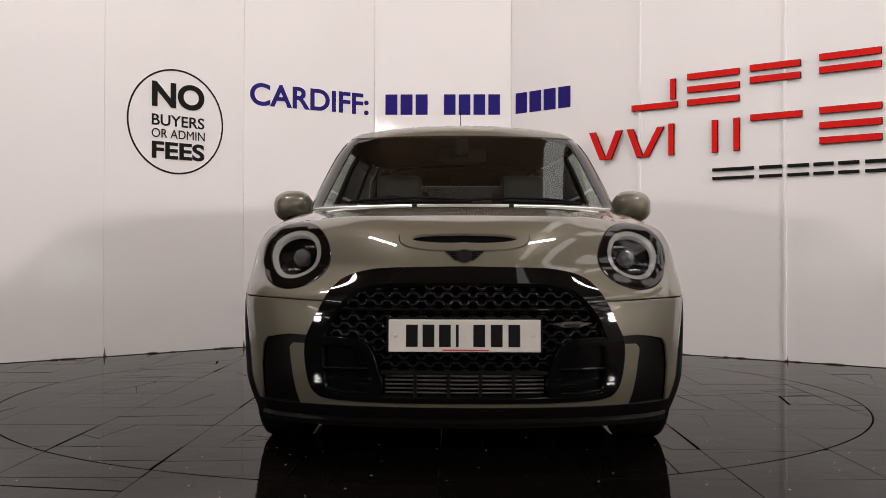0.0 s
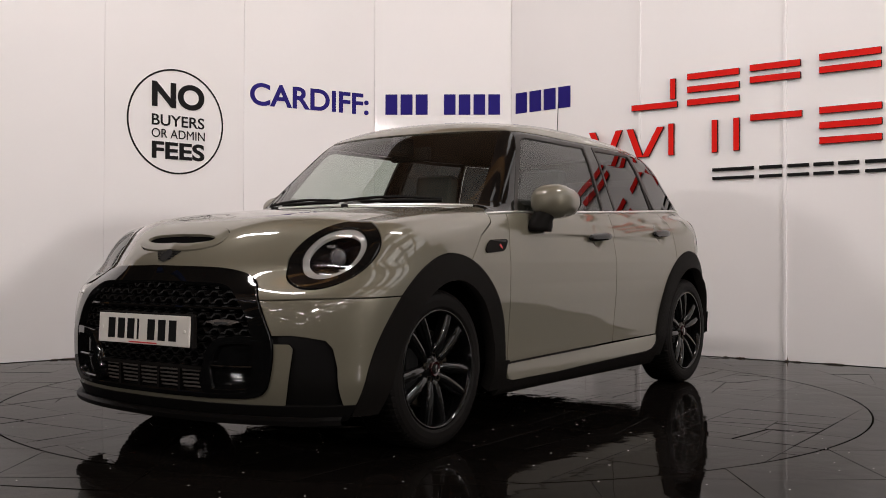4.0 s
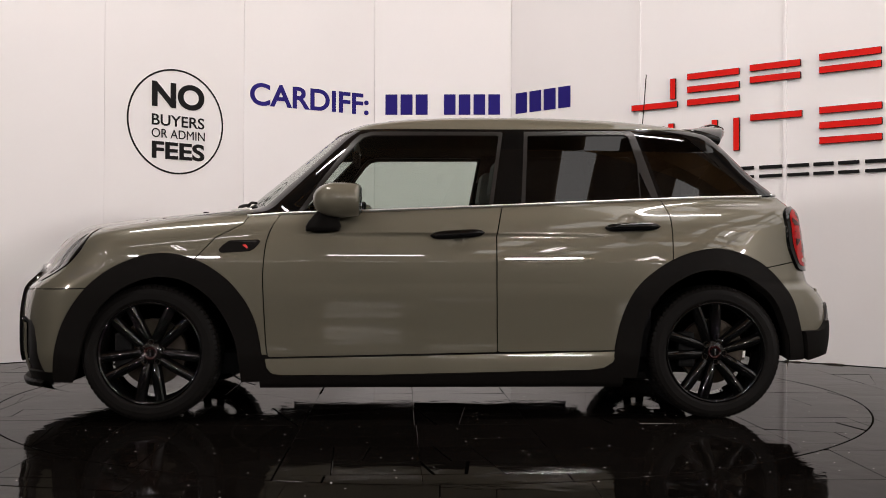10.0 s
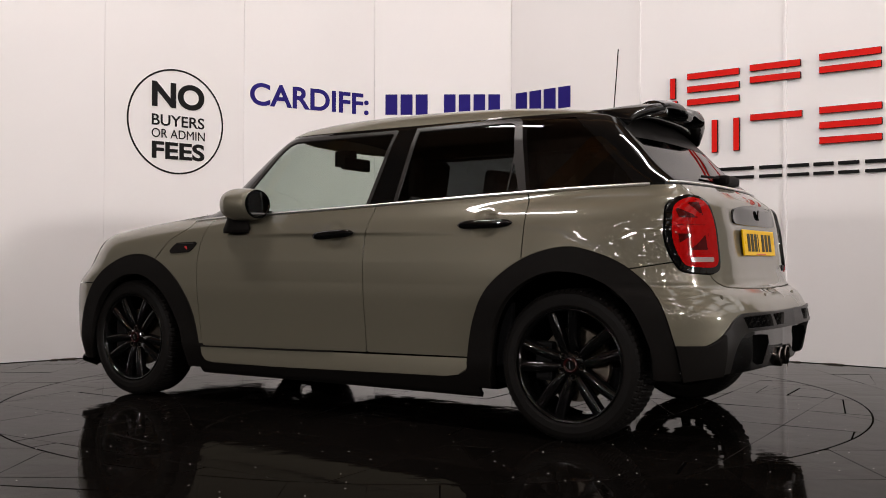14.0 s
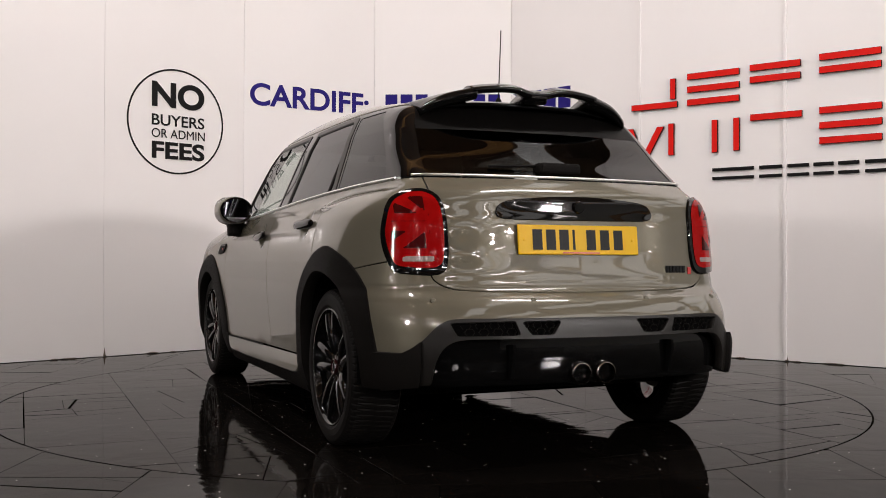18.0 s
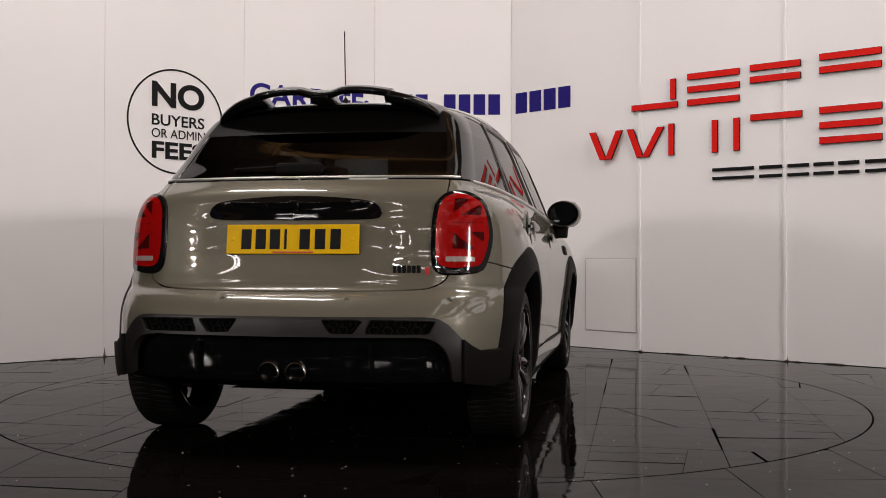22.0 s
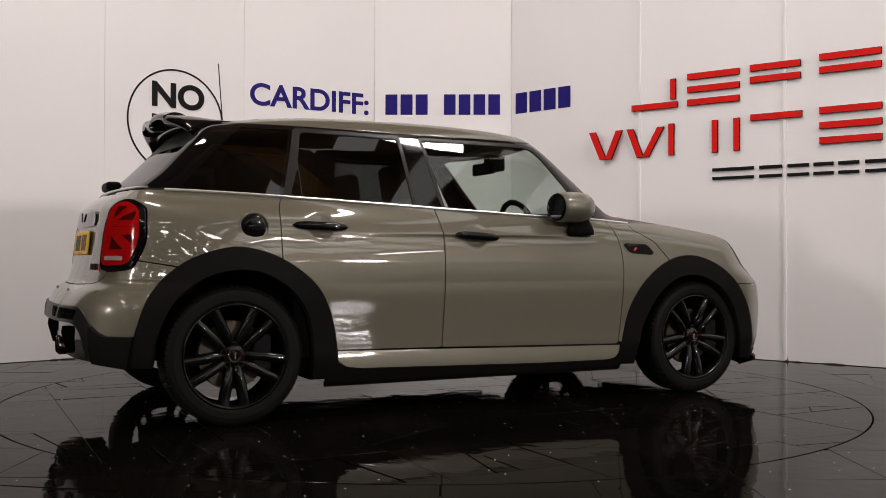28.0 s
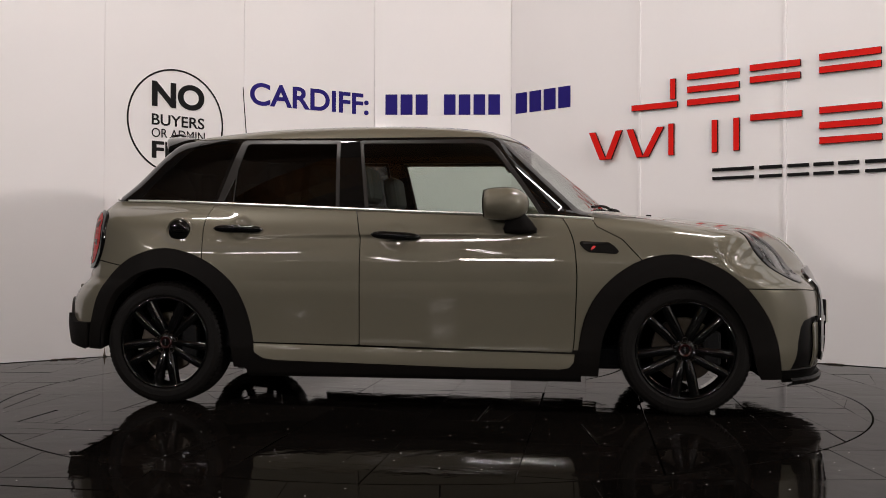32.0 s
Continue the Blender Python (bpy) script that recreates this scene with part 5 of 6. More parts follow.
def spoke_mesh(s):
    """A split spoke of the wheel, pointing along +z."""
    bm = bmesh.new()
    for side in (-1, 1):
        rows = []
        for r, off, half, face in ((0.034, 0.015, 0.0145, 0.066), (0.06, 0.0205, 0.0175, 0.078), (0.09, 0.0255, 0.0205, 0.086), (0.12, 0.0305, 0.022, 0.090), (0.15, 0.0355, 0.0225, 0.092), (0.18, 0.0405, 0.022, 0.093), (0.222, 0.049, 0.023, 0.091)):
            c = side * off
            rows.append([bm.verts.new((c + dx * half, s * (face - dy), r)) for dx, dy in ((-1.1, 0.040), (-1.0, 0.014), (-0.72, 0.0055), (0.0, 0.0), (0.72, 0.0055), (1.0, 0.014), (1.1, 0.040))])
        for a, b in zip(rows, rows[1:]):
            for k in range(6):
                bm.faces.new((a[k], a[k + 1], b[k + 1], b[k]))
        bm.faces.new(rows[0])
    return bm


M_CAPRED = material("red_cap_ring", (0.020, 0.002, 0.002), 0.25, 0, 0.5)
M_CALIPER = material("brake_caliper", (0.006, 0.006, 0.006), 0.6, spec=0.05)


def wheel(x, s, turn):
    m = SHIFT @ pose(x, s * 0.712, 0.3075)
    meshes = wheel_parts(s)
    rim = part("wheel", meshes["rim"], M_RIM, car, "black split-spoke alloy wheel", smooth=True)
    rim.matrix_basis = m
    part("tyre", meshes["tyre"], M_RUBBER, rim, "black low-profile tyre")
    part("brake_disc", meshes["disc"], M_STEEL, rim, "worn steel brake disc")
    bm = bmesh.new()
    box(bm, 0.085, 0.165, s * 0.045 - 0.035, s * 0.045 + 0.02, -0.07, 0.09, 0.015)
    part("caliper", bm, M_CALIPER, rim)
    base = spoke_mesh(s)
    first = part("spoke", base, M_RIM, rim)
    first.data.shade_smooth()
    for k in range(5):
        if k:
            ob = new("spoke", first.data)
            ob.parent = rim
        else:
            ob = first
        ob.matrix_basis = Matrix.Rotation(turn + 2 * math.pi * k / 5, 4, "Y")
    bm = bmesh.new()
    lathe(bm, [(r, h * s) for r, h in [(0.0, 0.074), (0.020, 0.074), (0.044, 0.070), (0.054, 0.062), (0.056, 0.05), (0.056, 0.02)]], 40)
    part("hub", bm, M_RIM, rim, smooth=True)
    bm = bmesh.new()
    lathe(bm, [(r, h * s) for r, h in [(0.019, 0.078), (0.027, 0.083), (0.030, 0.080), (0.030, 0.07)]], 32)
    part("cap_ring", bm, M_CAPRED, rim, "dark red centre cap ring")
    bm = bmesh.new()
    lathe(bm, [(r, h * s) for r, h in [(0.0, 0.082), (0.019, 0.081), (0.02, 0.07)]], 24)
    part("centre_cap", bm, M_BLACK, rim)
    bm = bmesh.new()
    box(bm, -0.003, 0.003, s * 0.083 - 0.0015, s * 0.083 + 0.0015, -0.014, 0.014, 0.001)
    part("cap_mark", bm, M_CHROME, rim)
    for k in range(5):
        t = math.pi / 5 + turn + 2 * math.pi * k / 5
        bm = bmesh.new()
        lathe(bm, [(0.0, 0.060 * s), (0.008, 0.060 * s), (0.010, 0.066 * s), (0.013, 0.073 * s), (0.015, 0.066 * s)], 14, m=Matrix.Translation((0.048 * math.sin(t), 0, 0.048 * math.cos(t))))
        part("wheel_bolt", bm, M_STEEL, rim)


for x, s, turn in ((1.2835, 1, math.pi), (1.2835, -1, math.pi), (-1.2835, 1, math.pi - 0.454), (-1.2835, -1, math.pi)):
    wheel(x, s, turn)


# ---- trim, mirrors, handles, plates ----


def C(x, y, z):
    return Vector((x + CAR_X, y + CAR_Y, z))


for s in (1, -1):
    # bright strip under the side windows
    bm = bmesh.new()
    pts = []
    for x in np.linspace(0.86, -1.56, 60):
        z = float(belt(np.array(x)))
        pts.append(C(x, s * (side_y(x, z) + 0.002), z))
    tube(bm, pts, 0.0065, 6)
    part("belt_trim", bm, M_BRIGHT, car, "bright window line trim")
    # door mirror
    bm = bmesh.new()
    b = bmesh.new()
    bmesh.ops.create_uvsphere(b, u_segments=36, v_segments=20, radius=1.0)
    for v in b.verts:
        p = v.co
        if p.x > 0:
            q = Vector([math.copysign(abs(c) ** 0.82, c) for c in p])
            x, f = q.x * 0.112, 1.0 - 0.10 * p.x
        else:
            # nearly straight towards the glass, then closed flat
            rad = max(math.hypot(p.y, p.z), 1e-6)
            wide = 1 - 0.30 * p.x * p.x if p.x > -0.6 else 0.892 * rad / 0.8
            q, f = Vector((0, p.y / rad * wide, p.z / rad * wide)), 1.0
            x = max(p.x / 0.6, -1.0) * 0.098
        v.co = C(0.445 + x, s * (0.850 + q.y * 0.100 * f), 0.996 + q.z * 0.080 * f)
    add(bm, b)
    mir = part("door_mirror", bm, M_PAINT, car, "rounded grey door mirror", smooth=True)
    bm = bmesh.new()
    lathe(bm, [(0.0, -0.001), (0.9, 0.0), (1.0, 0.02)], 32, "x", m=Matrix.Translation(C(0.3455, s * 0.85, 0.996)) @ Matrix.Diagonal((-0.12, 0.088, 0.070, 1)))
    part("mirror_rim", bm, M_BLACK, mir)
    bm = bmesh.new()
    lathe(bm, [(0.0, -0.001), (0.84, 0.0), (0.86, 0.02)], 32, "x", m=Matrix.Translation(C(0.3425, s * 0.85, 0.996)) @ Matrix.Diagonal((-0.12, 0.088, 0.070, 1)))
    part("mirror_glass", bm, material("mirror_glass", (0.30, 0.31, 0.33), 0.02, 1.0), mir)
    bm = bmesh.new()
    rows = []
    for z, x0, x1, y0, y1 in ((0.858, 0.440, 0.590, 0.775, 0.862), (0.878, 0.430, 0.592, 0.770, 0.866), (0.905, 0.440, 0.575, 0.770, 0.868), (0.950, 0.420, 0.535, 0.780, 0.885)):
        n = 14
        rows.append([bm.verts.new(C((x0 + x1) / 2 + (x1 - x0) / 2 * math.cos(2 * math.pi * k / n), s * ((y0 + y1) / 2 + (y1 - y0) / 2 * math.sin(2 * math.pi * k / n)), z)) for k in range(n)])
    for a, b2 in zip(rows, rows[1:]):
        for k in range(14):
            bm.faces.new((a[k], a[(k + 1) % 14], b2[(k + 1) % 14], b2[k]))
    bm.faces.new(rows[0][::-1])
    part("mirror_foot", bm, M_PLASTIC, mir, "black mirror foot", smooth=True)
    # door handles
    for door, x0, x1, z0, z1 in ((doors_f, 0.030, -0.217, 0.837, 0.852), (doors_r, -0.766, -1.028, 0.876, 0.884)):
        bm = bmesh.new()
        n = 17
        rows = []
        for k in range(n):
            u = k / (n - 1)
            e = max(0.08, (1 - abs(2 * u - 1) ** 4) ** 0.5)
            x, z = x0 + (x1 - x0) * u, z0 + (z1 - z0) * u
            y = side_y(0.1 if door is doors_f else -0.70, z) + 0.016 - 0.004 * (1 - e)
            if door is doors_r:
                y -= 0.006 * u
            rows.append([bm.verts.new(C(x, s * (y + 0.013 * e * math.cos(2 * math.pi * j / 12)), z + 0.0205 * e * math.sin(2 * math.pi * j / 12))) for j in range(12)])
        for a, b2 in zip(rows, rows[1:]):
            for j in range(12):
                bm.faces.new((a[j], a[(j + 1) % 12], b2[(j + 1) % 12], b2[j]))
        bm.faces.new(rows[0])
        bm.faces.new(rows[-1][::-1])
        part("door_handle", bm, M_BLACK, door[0 if s > 0 else 1], "gloss black door handle", smooth=True)

SCUT = [(0.979, 0.768), (0.955, 0.795), (0.930, 0.812), (0.800, 0.817), (0.792, 0.808), (0.818, 0.778), (0.840, 0.766), (0.965, 0.758)]
sc = cut(SIDE, inside(SCUT, "xz"))
sct = both("side_badge_strip", shifted(sc, 0.007), M_PLASTIC, 0.01, "black side scuttle trim")
for s, ob in ((1, sct[0]), (-1, sct[1])):
    fix = (lambda q: q) if s > 0 else mirrored
    e = cut(SIDE, inside([(0.945, 0.803), (0.930, 0.809), (0.805, 0.813), (0.812, 0.803)], "xz"))
    panel("bright_edge", fix(shifted(e, 0.0085)), M_TRIM, 0, "", ob)
    e = cut(SIDE, inside([(0.872, 0.772), (0.846, 0.772), (0.842, 0.780), (0.862, 0.785), (0.840, 0.797), (0.866, 0.798), (0.872, 0.790), (0.852, 0.785)], "xz"))
    panel("red_badge", fix(shifted(e, 0.0085)), M_REDINK, 0, "small red badge", ob)

# fuel cap on one side
bm = bmesh.new()
yq = -side_y(-1.206, 0.871)
m = Matrix.Translation(C(-1.206, yq, 0.871))
lathe(bm, [(0.0, -0.012), (0.034, -0.012), (0.052, -0.008), (0.058, 0.004)], 40, m=m)
fc = part("fuel_cap", bm, M_BLACK, car, "gloss black round fuel cap", smooth=True)
bm = bmesh.new()
lathe(bm, [(0.059, 0.006), (0.062, -0.004), (0.067, -0.003), (0.069, 0.006)], 40, m=m)
part("cap_surround", bm, M_PAINT, fc, smooth=True)
bm = bmesh.new()
box(bm, -0.032, 0.032, -0.022, -0.010, -0.007, 0.007, 0.004, m)
part("cap_grip", bm, M_BLACK, fc)

# aerial on the roof
bm = bmesh.new()
z0 = top_z(-1.145, 0)
lathe(bm, [(0.016, 0), (0.013, 0.014), (0.006, 0.026), (0.0, 0.028)], 16, "z", m=Matrix.Translation(C(-1.145, 0, z0)))
aer = part("aerial", bm, M_PLASTIC, car, "thin black roof aerial", smooth=True)
bm = bmesh.new()
tube(bm, [C(-1.145, 0, z0 + 0.02), C(-1.158, 0, 1.60), C(-1.168, 0, 1.735)], 0.0028, 6)
part("mast", bm, M_PLASTIC, aer)

# roof spoiler with two slots
SPOIL = [(0.0, 1.413), (0.03, 1.413), (0.055, 1.418), (0.085, 1.427), (0.12, 1.430), (0.22, 1.425), (0.31, 1.410), (0.40, 1.384), (0.455, 1.354), (0.49, 1.325)]


def spoil_z(y):
    return float(curve(abs(y), SPOIL))

def spoiler_piece(name, y0, y1, chord, thick, lift, n=24):
    """A rounded length of the blade between two y, hovering over the roof's end or joined to it."""
    bm = bmesh.new()
    rows = []
    for y in np.linspace(y0, y1, n):
        e = abs(y) / 0.49
        zt = spoil_z(y)
        tip = -1.520 + 0.115 * e ** 3
        root = tip + chord
        zr = top_z(root, abs(y)) + 0.002 if lift is None else zt - 0.004 + lift
        h = thick * (1 - 0.25 * e ** 4) / 2
        ring = []
        for k in range(6):
            u = k / 5
            ring.append((root + (tip + h - root) * u, zr + (zt - zr) * u + 0.012 * math.sin(math.pi * u)))
        for k in range(1, 6):
            a = math.pi * k / 6
            ring.append((tip + h - h * math.sin(a), zt - h + h * math.cos(a)))
        for k in range(4):
            u = k / 3
            ring.append((tip + h + (root - tip - h) * u, zt - 2 * h + (zr - 0.014 - zt + 2 * h) * u))
        rows.append([bm.verts.new(C(x, y, z)) for x, z in ring])
    m_ = len(rows[0])
    for a, b in zip(rows, rows[1:]):
        for k in range(m_):
            bm.faces.new((a[k], a[(k + 1) % m_], b[(k + 1) % m_], b[k]))
    bm.faces.new(rows[0])
    bm.faces.new(rows[-1][::-1])
    return part(name, bm, M_BLACK, car, "", smooth=True)


spl = spoiler_piece("roof_spoiler", -0.29, 0.29, 0.10, 0.030, 0.006, 49)
tagged(spl, "black roof spoiler with two slots")
spoiler_piece("spoiler_end", 0.268, 0.475, 0.205, 0.050, None)
spoiler_piece("spoiler_end", -0.475, -0.268, 0.205, 0.050, None)
spoiler_piece("spoiler_post", -0.036, 0.036, 0.20, 0.050, None, 10)
bm = bmesh.new()
rows = []
for y in np.linspace(-0.49, 0.49, 61):
    e = abs(y) / 0.5
    zt = 1.366 - 0.050 * e ** 4
    tip = -1.44 + 0.11 * e ** 3
    rows.append([bm.verts.new(C(*q)) for q in ((-1.33, y, zt + 0.020), (tip, y, zt + 0.002), (tip - 0.004, y, zt - 0.006), (tip + 0.01, y, zt - 0.010), (-1.36, y, zt - 0.008))])
for a, b in zip(rows, rows[1:]):
    for k in range(5):
        bm.faces.new((a[k], a[(k + 1) % 5], b[(k + 1) % 5], b[k]))
part("spoiler_base", bm, M_BLACK, car, smooth=True)

# exhaust pipes
for y in (0.052, -0.052):
    bm = bmesh.new()
    lathe(bm, [(0.036, -0.002), (0.0405, 0.0), (0.042, 0.004), (0.042, 0.09), (0.036, 0.09), (0.036, 0.0)], 36, "x", m=Matrix.Translation(C(-1.935, y, 0.318)), closed=False)
    ex = part("exhaust_pipe", bm, material("dark_chrome", (0.30, 0.27, 0.25), 0.18, 1.0), car, "round dark chrome exhaust tip", smooth=True)
    bm = bmesh.new()
    lathe(bm, [(0.0, 0.05), (0.037, 0.05)], 24, "x", m=Matrix.Translation(C(-1.935, y, 0.318)))
    part("pipe_inside", bm, M_SHELL, ex)

# vents in the rear valance
for s in (1, -1):
    for pts in VENTS:
        v = cut(REAR, lambda x, y, z: x + 1.6, inside(pts, "yz", 0.01))
        v = v if s > 0 else mirrored(v)
        vent = panel("valance_vent", shifted(v, -0.014), M_SHELL, 0, "dark honeycomb vent")
        bm = bmesh.new()
        y0, y1 = min(p[0] for p in pts), max(p[0] for p in pts)
        for i in range(2):
            for j in range(int((y1 - y0) / 0.05)):
                cy, cz = y0 + 0.035 + j * 0.05 + 0.012 * i, 0.478 + i * 0.022
                for (a0, b0), (a1, b1) in (((-0.018, 0), (-0.010, 0.011)), ((-0.010, 0.011), (0.010, 0.011)), ((0.010, 0.011), (0.018, 0)), ((-0.018, 0), (-0.010, -0.011)), ((0.018, 0), (0.010, -0.011))):
                    if poly(np.array([cy + a0]), np.array([cz + b0]), pts)[0] < 0 and poly(np.array([cy + a1]), np.array([cz + b1]), pts)[0] < 0:
                        tube(bm, [C(tail_x(cy + a0, cz + b0) - 0.001, s * (cy + a0), cz + b0), C(tail_x(cy + a1, cz + b1) - 0.001, s * (cy + a1), cz + b1)], 0.0022, 4)
        part("vent_mesh", bm, M_PLASTIC, vent)

# diffuser fins
for y in (-0.335, 0.335):
    bm = bmesh.new()
    prism(bm, [(-1.87 + CAR_X, 0.43), (-1.945 + CAR_X, 0.43), (-1.95 + CAR_X, 0.40), (-1.925 + CAR_X, 0.31), (-1.87 + CAR_X, 0.30)], y - 0.005 + CAR_Y, y + 0.005 + CAR_Y)
    part("diffuser_fin", bm, M_SHELL, car)

# parking sensors
for y in (-0.60, -0.24, 0.24, 0.60):
    bm = bmesh.new()
    xs = tail_x(abs(y), 0.585)
    lathe(bm, [(0.0, -0.003), (0.009, -0.0025), (0.011, 0.001), (0.012, 0.006)], 16, "x", m=Matrix.Translation(C(xs, y, 0.585)))
    part("parking_sensor", bm, M_PAINT, car)

# tailgate bar and bright lines
BAR = spline([(0.340, 0.902), (0.324, 0.932), (0.271, 0.952), (0.10, 0.966), (0.0, 0.968)]) + [(-0.2, 0.968), (-0.2, 0.880), (0.0, 0.880)] + spline([(0.12, 0.880), (0.289, 0.882), (0.331, 0.889)])
br = cut(REAR, lambda x, y, z: x + 1.6, inside(BAR, "yz"))
Vb, Fb, Nb = br
Vb = Vb.copy()
Vb[:, 0] = np.minimum(Vb[:, 0] - 0.006, -1.812 + 0.10 * Vb[:, 1] ** 2 - 0.010 * np.clip((0.968 - Vb[:, 2]) / 0.08, 0, 1))
bar = panel("tailgate_bar", whole((Vb, Fb, Nb)), M_BLACK, 0.03, "gloss black tailgate handle bar", hatch_ob)
bm = bmesh.new()
lathe(bm, [(0.0, -0.006), (0.020, -0.005), (0.024, 0.0)], 24, "x", m=Matrix.Translation(C(-1.823, 0, 0.928)))
part("round_badge", bm, M_BLACK, bar)
bm = bmesh.new()
tube(bm, [C(tail_x(abs(y), 1.046) - 0.003, y, 1.046) for y in np.linspace(-0.60, 0.60, 41)], 0.0055, 6)
part("rear_window_trim", bm, M_BRIGHT, car, "bright trim under the rear window")
bm = bmesh.new()
tube(bm, [C(1.040 - 0.40 * y * y, y, top_z(1.040 - 0.40 * y * y, abs(y)) + 0.003) for y in np.linspace(-0.68, 0.68, 41)], 0.006, 6)
part("cowl_trim", bm, M_BRIGHT, car, "bright trim behind the bonnet")

# tailgate lettering as plain marks
for k in range(6):
    bm = bmesh.new()
    y = -0.395 - k * 0.0175
    z = 0.695
    x = tail_x(abs(y), z) - 0.004
    box(bm, x - 0.002 + CAR_X, x + 0.004 + CAR_X, y - 0.0075 + CAR_Y, y + 0.0065 + CAR_Y, z - 0.014, z + 0.014, 0.003)
    part("badge_mark", bm, M_INK, hatch_ob, "plain dark badge mark")
bm = bmesh.new()
x = tail_x(0.515, 0.688) - 0.004
box(bm, x - 0.002 + CAR_X, x + 0.004 + CAR_X, -0.523 + CAR_Y, -0.505 + CAR_Y, 0.675, 0.703, 0.003)
part("badge_mark", bm, M_REDINK, hatch_ob, "plain red badge mark")


def plate(x, z, mat, face, tilt, name_label):
    """A plate with plain bars for its characters; face is +1 forwards, -1 backwards."""
    m = Matrix.Translation(C(x, 0, z)) @ Matrix.Rotation(0 if face > 0 else math.pi, 4, "Z") @ Matrix.Rotation(tilt, 4, "Y")
    bm = bmesh.new()
    box(bm, -0.004, 0.004, -0.26, 0.26, -0.0555, 0.0555, 0.0035, m)
    p = part("number_plate", bm, mat, car, name_label)
    for k, y in enumerate((-0.185, -0.128, -0.072, -0.030, 0.045, 0.105, 0.165)):
        w = 0.010 if k == 3 else 0.040
        bm = bmesh.new()
        box(bm, 0.004, 0.0052, y - w / 2 + 0.005, y + w / 2 + 0.005, -0.038, 0.038, 0, m)
        part("character_bar", bm, M_INK, p)
    bm = bmesh.new()
    box(bm, 0.004, 0.005, -0.075, 0.085, -0.0515, -0.0465, 0, m)
    part("small_print_bar", bm, M_REDINK, p)
    for y in (-0.235, 0.235):
        bm = bmesh.new()
        lathe(bm, [(0.0, 0.007), (0.005, 0.0065), (0.007, 0.004)], 12, "x", m=m @ Matrix.Translation((0, y, 0)))
        part("plate_screw", bm, mat, p)
    return p


bm = bmesh.new()
box(bm, 2.012 + CAR_X, 2.036 + CAR_X, -0.268 + CAR_Y, 0.268 + CAR_Y, 0.408, 0.532, 0.006)
part("plate_holder", bm, M_PLASTIC, car)
plate(2.040, 0.470, M_WHITEP, 1, math.radians(-3), "white front plate with dark bars")
plate(-1.826, 0.805, M_YELLOW, -1, math.radians(-6), "yellow rear plate with dark bars")

# wing badge on the bonnet, plain dark shape
bm = bmesh.new()
for s in (1, -1):
    for k in range(4):
        y1 = 0.070 - k * 0.010
        zc = 0.758 - k * 0.0085
        pts = [(0.02, zc + 0.003), (y1, zc + 0.003), (y1 - 0.006, zc - 0.004), (0.02, zc - 0.004)]
        f = [bm.verts.new(C(nose_x(abs(y), z) + 0.004, s * y, z)) for y, z in pts]
        bm.faces.new(f)
ring = [(0.027 * math.cos(2 * math.pi * k / 24), 0.744 + 0.023 * math.sin(2 * math.pi * k / 24)) for k in range(24)]
bm.faces.new([bm.verts.new(C(nose_x(abs(y), z) + 0.005, y, z)) for y, z in ring])
bmesh.ops.solidify(bm, geom=bm.faces, thickness=0.003)
part("bonnet_badge", bm, M_INK, car, "plain dark winged badge")
# lozenge on the grille
bm = bmesh.new()
pts = [(0.305, 0.508), (0.345, 0.517), (0.40, 0.518), (0.447, 0.510), (0.40, 0.497), (0.345, 0.497)]
bm.faces.new([bm.verts.new(C(nose_x(y, z) + 0.004, y, z)) for y, z in pts])
bmesh.ops.solidify(bm, geom=bm.faces, thickness=0.004)
bd = part("grille_badge", bm, M_SLAT, car, "small bright grille badge")
bm = bmesh.new()
bm.faces.new([bm.verts.new(C(nose_x(y, z) + 0.0095, y, z)) for y, z in [(0.345, 0.500), (0.345, 0.508), (0.40, 0.508), (0.40, 0.500)]])
part("dark_mark", bm, M_INK, bd)

# wipers and washer jets
for y0, y1, x0 in ((-0.52, 0.02, 0.0), (0.02, 0.52, 0.0)):
    bm = bmesh.new()
    pts = []
    for u in np.linspace(0, 1, 14):
        y = y0 + (y1 - y0) * u
        x = 0.985 - 0.41 * y * y - 0.02 - 0.02 * math.sin(math.pi * u)
        pts.append(C(x, y, top_z(x, abs(y)) + 0.014))
    tube(bm, pts, 0.007, 6)
    wp = part("wiper", bm, M_PLASTIC, car, "black windscreen wiper")
    bm = bmesh.new()
    ya = (y0 + y1) / 2
    pa = [C(1.0 - 0.40 * y * y, y, top_z(1.0 - 0.40 * y * y, abs(y)) + 0.018) for y in np.linspace(ya - 0.1, y1 + 0.02, 8)]
    tube(bm, pa, 0.008, 6)
    part("wiper_arm", bm, M_PLASTIC, wp)
for y in (-0.21, 0.21):
    bm = bmesh.new()
    xw = 1.15
    box(bm, xw - 0.014 + CAR_X, xw + 0.014 + CAR_X, y - 0.011 + CAR_Y, y + 0.011 + CAR_Y, top_z(xw, abs(y)) - 0.002, top_z(xw, abs(y)) + 0.010, 0.004)
    part("washer_jet", bm, M_INK, car)
bm = bmesh.new()
pts = [C(tail_x(abs(y), 1.085) - 0.012, y, 1.085 + 0.01 * (1 - abs(y) / 0.3)) for y in np.linspace(0.05, 0.30, 10)]
tube(bm, pts, 0.006, 6)
rw = part("rear_wiper", bm, M_PLASTIC, car, "black rear wiper")
bm = bmesh.new()
box(bm, -1.725 + CAR_X, -1.655 + CAR_X, -0.075 + CAR_Y, 0.11 + CAR_Y, 1.058, 1.104, 0.021, segments=4)
part("wiper_base", bm, M_PLASTIC, rw)

# cabin
cab = bmesh.new()
